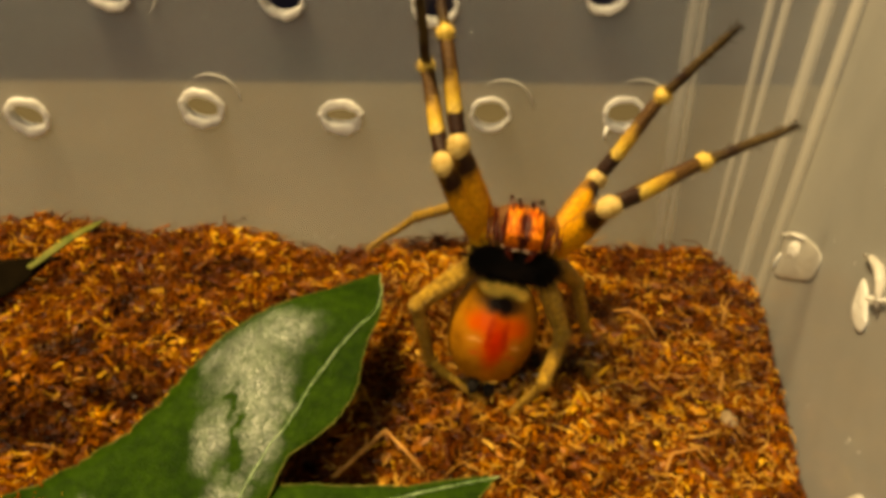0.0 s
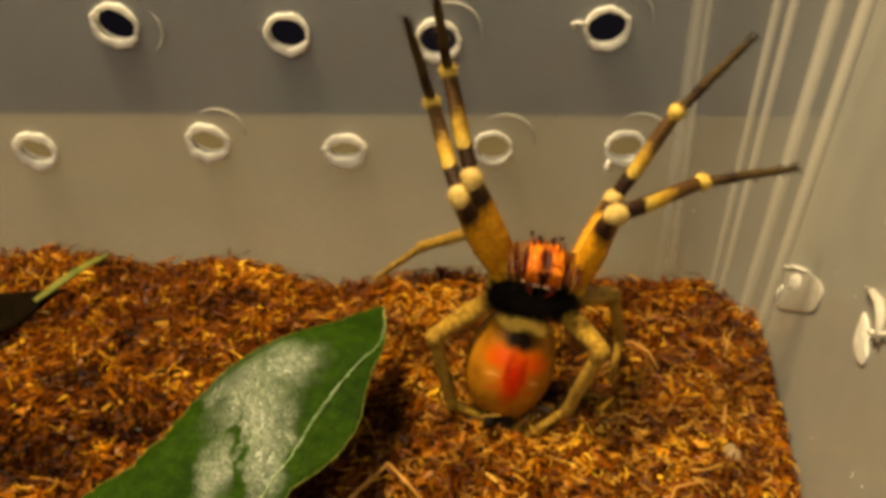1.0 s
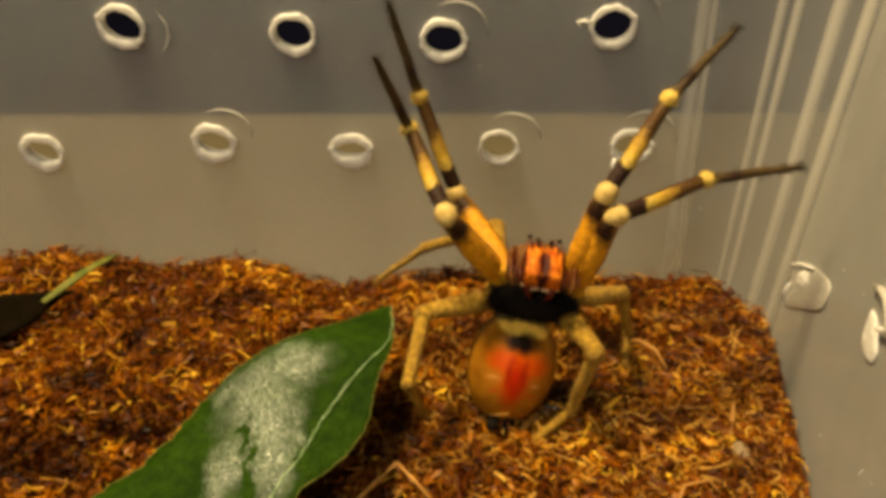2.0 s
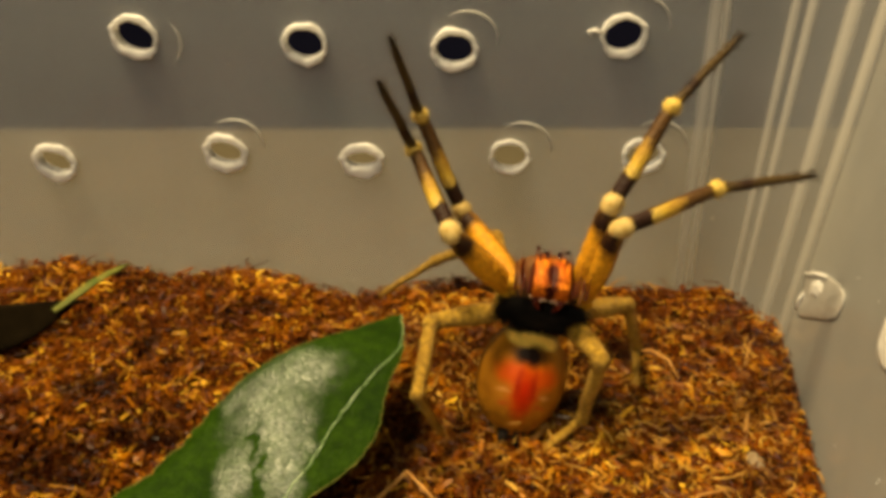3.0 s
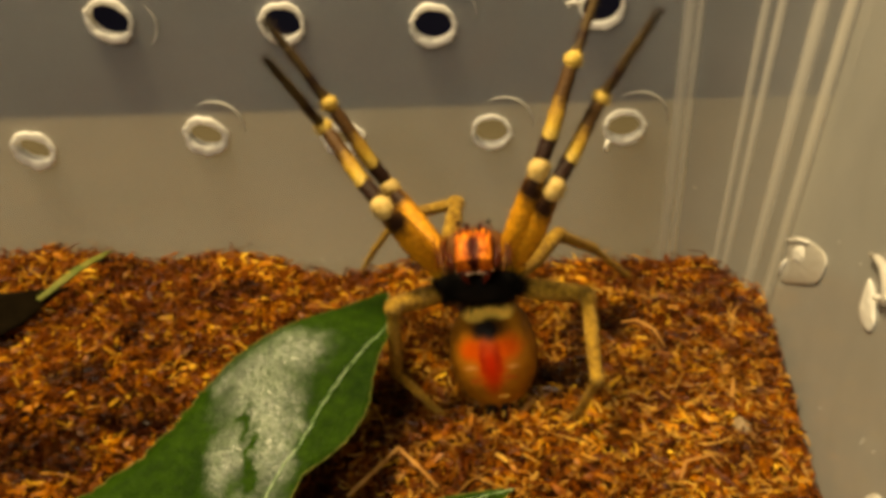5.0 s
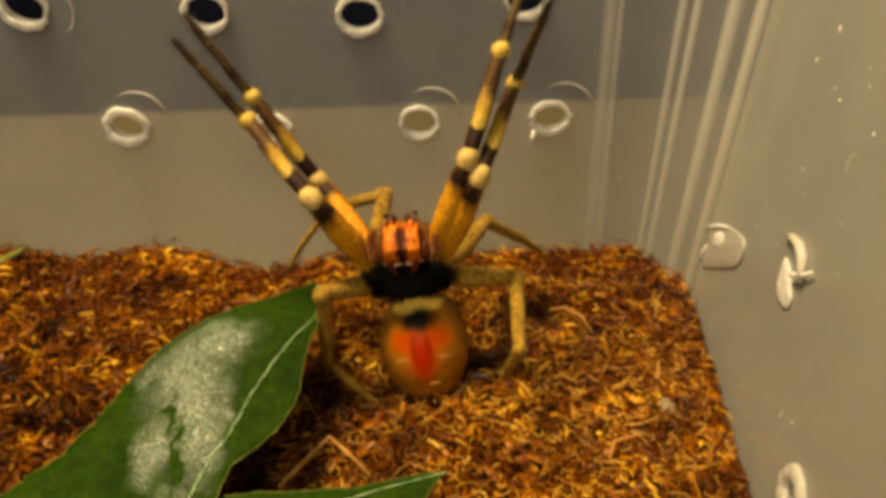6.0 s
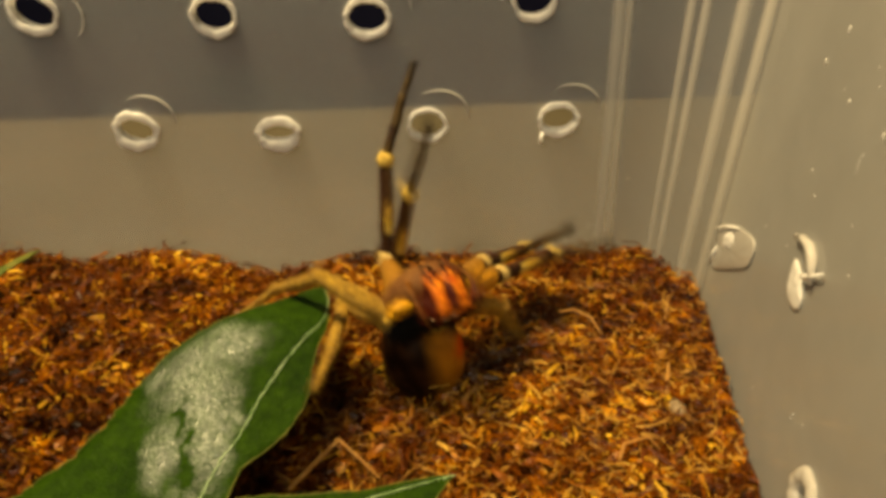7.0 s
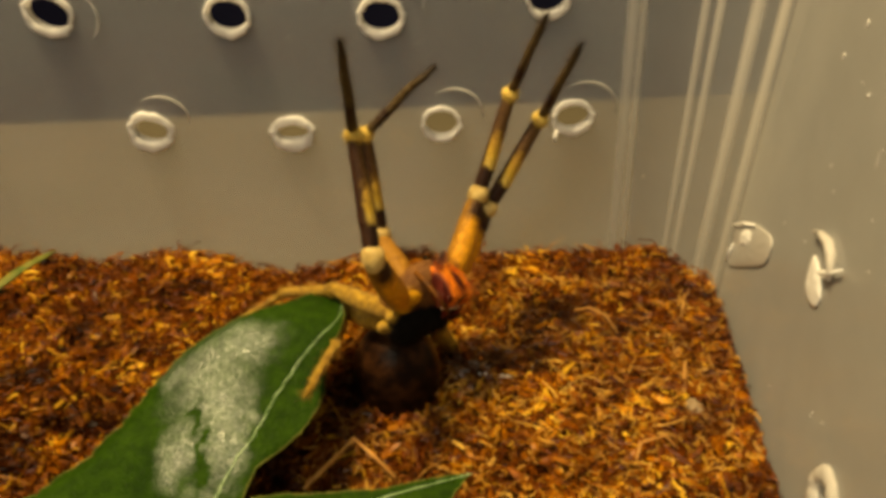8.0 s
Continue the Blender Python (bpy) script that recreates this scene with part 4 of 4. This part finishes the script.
bristles(bm, [(0.0068 * math.cos(a), 0.0050 + 0.0034 * math.sin(a), -0.0026) for a in (rng.uniform(0, math.tau) for _ in range(1300))], 0.0028, 0.00007, 1.0, rng, (0, 0, -0.6))
part("sternum", bm, BLACK_FUR, spider, "black velvety breast plate")
for s in (-1, 1):
    bm = bmesh.new()
    rings = []
    for i in range(15):
        f = i / 14
        z = 0.0016 - 0.0068 * f
        half = 0.00185 * min(1.0, 0.6 + 1.6 * f) * (1 if f < 0.85 else 1 - (f - 0.85) * 0.8)
        deep = 0.0019 * (0.8 + 0.4 * math.sin(math.pi * f))
        ring = []
        for k in range(20):
            a = k * math.tau / 20
            c, w = math.cos(a), math.sin(a)
            ring.append((s * 0.00128 + half * math.copysign(abs(c) ** 0.45, c), 0.0126 - 0.0002 * f + deep * math.copysign(abs(w) ** 0.7, w), z))
        rings.append(ring)
    loft(bm, rings)
    bmesh.ops.recalc_face_normals(bm, faces=bm.faces[:])
    bristles(bm, [(s * rng.uniform(0.0003, 0.0029), 0.0145, rng.uniform(-0.006, 0.001)) for _ in range(120)], 0.0009, 0.00005, 0.4, rng, (0, 0.7, -0.6))
    chelicera = part("chelicera", bm, CHEEK, spider, "orange-red haired jaw with dark stripes")
    bm = bmesh.new()
    tube(bm, [(s * 0.0020, 0.0112, -0.0048), (s * 0.0016, 0.0098, -0.0054), (s * 0.0010, 0.0085, -0.0052)], [0.0007, 0.0005, 0.0001], 8)
    part("fang", bm, FANG, chelicera, "dark red fang")
    # pale tube in place of the glint along the jaw's lower edge
    bm = bmesh.new()
    tube(bm, [(s * (0.0002 + 0.0028 * k / 5), 0.0109 + 0.0002 * math.sin(k * 2.0), -0.0052 + 0.0006 * (k / 5) ** 3) for k in range(6)], [0.0002, 0.00028, 0.0003, 0.00034, 0.00034, 0.0002], 8)
    part("jaw_glint", bm, JAW_GLINT, chelicera, "pale strip in place of the glint along the jaw's lower edge")
    bm = bmesh.new()
    bristles(bm, [(s * (0.0034 + 0.0021 * k / 3), 0.0122, -0.0050 + rng.uniform(-0.0005, 0.0005)) for k in range(4)], 0.0066, 0.00024, 0.03, rng, (s * 0.06, 0.75, 0.66))
    bristles(bm, [(s * rng.uniform(0.0, 0.0030), 0.0145, 0.0005 + rng.uniform(-0.0008, 0.0008)) for _ in range(22)], 0.0017, 0.00007, 0.12, rng, (0, 0.5, 0.85))
    part("bristles", bm, FANG, spider, "dark red stiff bristles beside the jaws")
    bm = bmesh.new()
    tube(bm, [(s * 0.0038, 0.0105, 0.0010), (s * 0.0046, 0.0122, 0.0016), (s * 0.0052, 0.0130, -0.0010), (s * 0.0050, 0.0128, -0.0040), (s * 0.0044, 0.0122, -0.0064)], [0.0005, 0.0005, 0.0004, 0.0004, 0.0002], 10)
    part("pedipalp", bm, PALP, spider, "tan feeler folded beside the jaw")
    for k, y in enumerate((0.0095, 0.0075, 0.0050, 0.0025)):
        bm = bmesh.new()
        egg(bm, (s * 0.0058, y, -0.0010), (0.0022, 0.0013, 0.0012), n=14, m=10)
        part("hip", bm, REAR_SKIN if k > 1 else FRONT_HIP, spider)
for x, z in ((-0.0011, 0.0024), (0.0011, 0.0024), (-0.0024, 0.0030), (0.0024, 0.0030), (-0.0009, 0.0014), (0.0009, 0.0014)):
    bm = bmesh.new()
    bmesh.ops.create_icosphere(bm, subdivisions=2, radius=0.0004)
    bmesh.ops.translate(bm, verts=bm.verts[:], vec=(x, 0.0140, z))
    part("eye", bm, EYE, spider, "small glossy black eye")
bm = bmesh.new()
egg(bm, (0, 0, 0), (0.0074, 0.0093, 0.0070), 1.05, 36, 26, 0.12)
for k in range(900):
    a, b = rng.uniform(0, math.tau), math.acos(rng.uniform(-0.95, 0.95))
    p = Vector((0.0072 * math.sin(b) * math.cos(a), -0.0092 * math.cos(b), 0.0067 * math.sin(b) * math.sin(a)))
    bristles(bm, [p * 0.99], 0.0013, 0.00004, 0.35, rng, p.normalized())
abdomen = part("abdomen", bm, ABDOMEN, spider, "tan abdomen with orange shield and black spot")
bm = bmesh.new()
for s in (-1, 1):
    tube(bm, [(s * 0.0010, -0.0080, -0.0024), (s * 0.0013, -0.0098, -0.0032), (s * 0.0014, -0.0108, -0.0034)], [0.0011, 0.0010, 0.0004], 8)
part("spinnerets", bm, BLACK_FUR, abdomen, "dark spinnerets")

LEG_SIZE = {"femur": (0.0155, 0.0019), "tibia": (0.0180, 0.00118), "metatarsus": (0.0110, 0.00080), "tarsus": (0.0055, 0.00060)}
SHAPES = {"femur": (0.75, 1.0, 1.1, 1.1, 1.0, 0.9, 0.72), "tibia": (0.9, 1.02, 1.1, 1.05, 1.0, 0.95, 0.85),
          "metatarsus": (1.05, 1.0, 0.98, 0.95, 0.9, 0.88, 0.85), "tarsus": (1.1, 1.05, 0.95, 0.85, 0.72, 0.55, 0.2)}


def segment(kind, skin, seed):
    length, r = LEG_SIZE[kind]
    rng = random.Random(seed)
    bm = bmesh.new()
    steps = 18
    path, radii = [], []
    for i in range(steps + 1):
        f = i / steps * 6
        k = min(5, int(f))
        path.append((0.00006 * math.sin(i * 0.5 + seed), 0.00006 * math.cos(i * 0.4), length * i / steps))
        radii.append(r * (SHAPES[kind][k] + (SHAPES[kind][k + 1] - SHAPES[kind][k]) * (f - k)) * (1 + 0.03 * math.sin(i * 2.1 + seed)))
    path[0], path[-1] = (0, 0, 0), (0, 0, length)
    tube(bm, path, radii, 14)
    for _ in range(150):
        z, a = rng.uniform(0.05, 0.95) * length, rng.uniform(0, math.tau)
        out = Vector((math.cos(a), math.sin(a), 0))
        bristles(bm, [out * r * 0.85 + Vector((0, 0, z))], 0.0010 if rng.random() < 0.9 else 0.0024, 0.00004, 0.2, rng, out + Vector((0, 0, 0.7)))
    return mesh_of(kind, bm, skin)


def knob(name, radius, long, skin):
    bm = bmesh.new()
    bmesh.ops.create_uvsphere(bm, u_segments=16, v_segments=10, radius=radius)
    rng = random.Random(41)
    for v in bm.verts:
        swell = 1 + 0.07 * math.sin(v.co.x * 1900 + 0.7) * math.cos(v.co.z * 1700) + rng.uniform(-0.015, 0.015)
        v.co = Vector((v.co.x * swell, v.co.y * swell, v.co.z * long * (1.0 if v.co.z > 0 else 1.15)))
    for _ in range(150):
        a, c = rng.uniform(0, math.tau), rng.uniform(-0.85, 0.85)
        p = Vector((math.cos(a) * math.sqrt(1 - c * c), math.sin(a) * math.sqrt(1 - c * c), c * long)) * radius
        bristles(bm, [p * 0.97], 0.0006, 0.00005, 0.3, rng, p.normalized() + Vector((0, 0, 0.5)))
    return mesh_of(name, bm, skin)


FRONT = {kind: segment(kind, FRONT_SKIN[kind], i) for i, kind in enumerate(LEG_SIZE)}
REAR = {kind: segment(kind, REAR_SKIN, i + 10) for i, kind in enumerate(LEG_SIZE)}
PATELLA, PATELLA_REAR = knob("patella", 0.00168, 1.2, CREAM), knob("patella", 0.0017, 1.2, REAR_SKIN)
RING, RING_REAR = knob("joint", 0.00135, 1.0, YELLOW), knob("joint", 0.0012, 1.0, REAR_SKIN)
LEGS = {}
for leg in ("left_1", "left_2", "left_3", "left_4", "right_1", "right_2", "right_3", "right_4"):
    front = leg[-1] in "12"
    LEGS[leg] = []
    for kind in LEG_SIZE:
        ob = new(kind, (FRONT if front else REAR)[kind])
        ob.parent = spider
        if leg[-1] == "3":
            ob.scale = (0.82, 0.82, 0.85)
        elif leg[-1] == "4":
            ob.scale = (0.85, 0.85, 0.82) if kind == "femur" else (0.92, 0.92, 0.82)
        if leg.startswith("right"):
            ob.scale.x = -ob.scale.x
        LEGS[leg].append(ob)
        if kind in ("tibia", "metatarsus"):
            bulge = new("patella" if kind == "tibia" else "joint", (PATELLA if front else PATELLA_REAR) if kind == "tibia" else (RING if front else RING_REAR))
            bulge.parent = ob
            bulge.location.z = 0.0008 if kind == "tibia" else 0.0
            if front:
                tagged(bulge, "cream swollen knee" if kind == "tibia" else "yellow swollen joint")
COXA = {"left_1": (0.0052, 0.0095, -0.0005), "left_2": (0.0060, 0.0075, -0.0005), "left_3": (0.0060, 0.0050, -0.0005), "left_4": (0.0050, 0.0025, -0.0005)}
COXA.update({k.replace("left", "right"): (-x, y, z) for k, (x, y, z) in COXA.items()})
LEG_SCALE = {k: {"3": 0.85, "4": 0.82}.get(k[-1], 1.0) for k in COXA}
BODY_ROWS = [
    (0.00, 0.0029, 0.0060, 0.0193, 76, -9, 180),
    (0.50, 0.0038, 0.0060, 0.0192, 76, -9, 180),
    (1.00, 0.0055, 0.0060, 0.0190, 76, -10, 180),
    (1.50, 0.0045, 0.0060, 0.0184, 76, -9, 180),
    (3.00, 0.0039, 0.0060, 0.0174, 76, -9, 180),
    (3.50, 0.0042, 0.0060, 0.0187, 76, -8, 180),
    (4.00, -0.0013, 0.0060, 0.0191, 76, 0, 180),
    (5.50, -0.0035, 0.0060, 0.0168, 76, 6, 180),
    (6.50, -0.0025, 0.0060, 0.0163, 76, 5, 180),
    (6.80, -0.0024, 0.0060, 0.0160, 76, 5, 180),
    (6.90, -0.0074, 0.0040, 0.0218, 70, 0, 185),
    (7.00, -0.0038, 0.0020, 0.0146, 52, 0, 212),
    (7.10, -0.0061, 0.0014, 0.0123, 58, -20, 234),
    (7.40, -0.0090, 0.0014, 0.0132, 58, -20, 234),
    (7.50, -0.0088, 0.0014, 0.0133, 58, -20, 234),
    (8.00, -0.0093, 0.0014, 0.0125, 58, -20, 234),
]
LEG_ROWS = {}
LEG_ROWS["left_1"] = [
    (0.00, 64, 4, 64, 51, 59, 58),
    (0.50, 61, 6, 58, 48, 61, 58),
    (1.00, 58, 9, 55, 49, 75, -12),
    (1.50, 15, 53, 56, 28, 62, 18),
    (3.00, 8, 51, 55, 21, 68, -8),
    (3.50, 58, 8, 49, 45, 19, 69),
    (4.00, 22, 52, 58, 24, 61, 19),
    (5.50, 32, 52, 58, 21, 59, 14),
    (6.50, 31, 54, 57, 21, 60, 15),
    (6.80, 31, 54, 57, 21, 60, 15),
    (6.90, -25, 44, 84, -32, 178, -78),
    (7.00, -117, 41, 100, 48, 121, 40),
    (7.10, -178, 66, 74, 41, 65, -11),
    (7.40, -175, 61, 70, 39, 74, -13),
    (8.00, -159, 60, 70, 42, 100, -2),
]
LEG_ROWS["left_2"] = [
    (0.00, 60, -2, 48, 64, 80, -13),
    (0.50, 58, -1, 41, 62, 71, -4),
    (1.00, 56, 2, 38, 60, 68, -4),
    (1.50, 51, -4, 24, 60, 66, -10),
    (3.00, 48, -9, 18, 61, 66, -13),
    (3.50, 55, 0, 39, 55, 68, -7),
    (4.00, 59, -5, 33, 50, 70, -9),
    (5.50, 66, -2, 34, 49, 70, -8),
    (6.50, 66, -2, 33, 47, 37, 39),
    (6.80, 66, -2, 34, 47, 38, 39),
    (6.90, -54, 49, -143, -77, -110, -35),
    (7.00, -126, 35, 91, 21, 88, 10),
    (7.10, 34, 14, 87, 53, 63, 46),
    (7.40, 39, 8, 87, 53, 66, 27),
    (7.50, 37, 9, 86, 53, 66, 27),
    (8.00, 35, 9, 85, 53, 53, 16),
]
LEG_ROWS["right_1"] = [
    (0.00, 168, 65, 118, 24, 116, 1),
    (0.50, 153, 63, 116, 24, 118, 17),
    (1.00, 135, 62, 114, 24, 120, 14),
    (1.50, 96, 12, 125, 42, 138, 41),
    (3.00, 94, 11, 120, 41, 138, 41),
    (3.50, 131, 60, 105, 27, 94, -16),
    (4.00, 105, 7, 120, 45, 155, 70),
    (5.50, 112, 9, 119, 42, 141, 64),
    (6.50, 114, 11, 122, 42, 152, 68),
    (6.80, 114, 11, 122, 42, 152, 68),
    (6.90, -125, 47, 83, -17, 20, -75),
    (7.00, -136, 18, -152, 8, 93, -13),
    (7.10, 139, 26, 61, 7, 149, 29),
    (7.40, 115, 32, 95, 29, 67, 3),
    (7.50, 115, 35, 95, 28, 66, 3),
    (8.00, 115, 34, 95, 27, 68, 4),
]
LEG_ROWS["right_2"] = [
    (0.00, 106, -16, 166, 35, 162, 26),
    (0.50, 103, -10, 170, 36, 169, 22),
    (1.00, 97, 2, 175, 37, 170, 18),
    (1.50, 100, 5, 174, 36, 170, 15),
    (3.00, 97, 2, 167, 32, 171, 17),
    (3.50, 101, 0, 171, 35, 174, 14),
    (4.00, 114, -3, 164, 40, -180, 40),
    (5.50, 115, 4, 135, 57, 109, -6),
    (6.50, 116, 4, 141, 56, 111, -7),
    (6.80, 116, 4, 142, 56, 111, -7),
    (6.90, -150, 23, 127, -67, -105, 8),
    (7.00, -144, 8, -162, 6, 97, -22),
    (7.10, 126, 17, 64, 8, 152, 27),
    (7.40, 121, 25, 101, 27, 63, 4),
    (7.50, 138, 19, 90, -4, 152, 28),
    (8.00, 119, 26, 102, 16, 68, 2),
]
LEG_ROWS["left_3"] = [
    (0.00, 107, 96, -46, 15, -52, 0),
    (1.00, 36, 84, -39, 4, -56, 3),
    (1.50, 78, 84, -36, 4, -53, -2),
    (3.00, 28, 77, -49, 12, -48, -4),
    (3.50, 72, 85, -37, -4, -47, -1),
    (4.00, 105, 76, -36, 18, -55, -5),
    (5.50, 115, 46, -32, 26, -51, -9),
    (6.50, 111, 49, -36, 27, -47, -13),
    (6.80, 111, 50, -36, 26, -47, -14),
    (7.00, -15, 53, -78, 19, -56, -1),
    (7.10, -72, 56, -100, 37, -84, 16),
    (7.40, -99, 54, -104, 36, -82, 14),
    (8.00, -101, 56, -104, 36, -80, 14),
]
LEG_ROWS["left_4"] = [
    (0.00, -32, -32, -106, -1, 168, -39),
    (1.00, -31, -30, -112, -11, 171, -21),
    (1.50, -13, -16, 11, -87, -107, 13),
    (3.00, -11, -14, -69, -87, -113, 8),
    (3.50, -12, -15, 104, -88, -106, 10),
    (4.00, 19, -35, -89, -13, -132, -24),
    (5.50, 42, -41, -81, -3, -134, -19),
    (6.50, 37, -32, -86, -9, -136, -25),
    (6.80, 37, -32, -86, -9, -137, -27),
    (7.00, -74, 40, 46, -37, 47, -31),
    (7.10, -90, 50, 13, -31, 2, -29),
    (7.40, -113, 44, 15, -33, 1, -29),
    (8.00, -113, 45, 16, -33, 1, -29),
]
LEG_ROWS["right_3"] = [
    (0.00, -124, 26, -112, -1, 80, -72),
    (1.00, -149, 37, -111, 10, 46, -73),
    (1.50, -159, 34, -110, 14, 60, -65),
    (3.50, -155, 37, -112, 11, 66, -70),
    (4.00, -154, 53, -128, 27, 127, -60),
    (5.50, -173, 54, -118, 31, -113, 28),
    (6.50, -175, 54, -119, 29, -118, 28),
    (6.80, -175, 54, -119, 29, -118, 28),
    (7.10, -129, 9, 5, -26, -130, 13),
    (8.00, -139, -1, 5, -26, -130, 13),
]
LEG_ROWS["right_4"] = [
    (0.00, -120, -16, 43, -69, -70, -2),
    (0.50, 158, -53, -92, 4, -65, 0),
    (1.00, 150, -58, -84, -4, -43, -20),
    (1.50, 145, -61, -88, -3, -41, -29),
    (3.00, 132, -61, -92, -1, -41, -32),
    (3.50, 154, -54, -83, -7, -42, -20),
    (4.00, 163, -30, -97, -10, -64, -27),
    (5.50, -177, -8, 60, -87, -79, 19),
    (6.50, 169, -12, -57, -80, -78, 22),
    (6.80, 168, -13, -56, -80, -78, 21),
    (7.10, -147, -14, -127, 3, 19, -19),
    (8.00, -149, -18, -126, 4, 19, -20),
]


def between(rows, t):
    """The numbers of the rows at t, eased from row to row; angles are told apart by the caller."""
    for a, b in zip(rows, rows[1:]):
        if t <= b[0]:
            f = (t - a[0]) / (b[0] - a[0])
            f = f * f * (3 - 2 * f)
            return a[1:], b[1:], max(0.0, f)
    return rows[-1][1:], rows[-1][1:], 0.0


def body_at(t):
    a, b, f = between(BODY_ROWS, t)
    return pose(*[u + (v - u) * f for u, v in zip(a, b)])


def heading(az, el):
    az, el = radians(az), radians(el)
    return Vector((math.cos(az) * math.cos(el), math.sin(az) * math.cos(el), math.sin(el)))


def leg_at(name, t):
    """The poses of a leg's segments in the spider's space, end to end from the hip."""
    a, b, f = between(LEG_ROWS[name], t)
    ways = [heading(*a[i:i + 2]).lerp(heading(*b[i:i + 2]), f).normalized() for i in (0, 2, 4)]
    ways.append((ways[2] * 1.0 + (ways[2] - ways[1]) * 0.15).normalized())
    at, poses = Vector(COXA[name]), []
    for (length, _), way in zip(LEG_SIZE.values(), ways):
        poses.append(Matrix.Translation(at) @ way.to_track_quat("Z", "Y").to_matrix().to_4x4())
        at = at + way * length * LEG_SCALE[name]
    return poses


def motions():
    times = [i / 10 for i in range(68)] + [6.8 + i / 30 for i in range(19)] + [7.5 + i / 10 for i in range(6)]
    walk(spider, [(t, body_at(t)) for t in times])
    for name, parts in LEGS.items():
        poses = [leg_at(name, t) for t in times]
        for i, ob in enumerate(parts):
            walk(ob, [(t, p[i]) for t, p in zip(times, poses)])
    sway = [(0, 0.0014), (1.5, 0.0014), (3.5, 0.001), (4, 0), (5.5, -0.0012), (6.8, -0.001)]
    turned = [(6.9, pose(-0.0016, -0.0073, -0.0057, 48, 30, 20)), (7.0, pose(-0.0018, -0.0073, -0.0054, 80, 50, 63)),
              (7.1, pose(-0.0021, -0.0072, -0.0051, 127, 44, 118)), (8.0, pose(-0.0021, -0.0072, -0.0051, 127, 44, 118))]
    walk(abdomen, [(t, pose(x - 0.0004, -0.0074, -0.0060, 38, 0, x * 3000)) for t, x in sway] + turned)


motions()
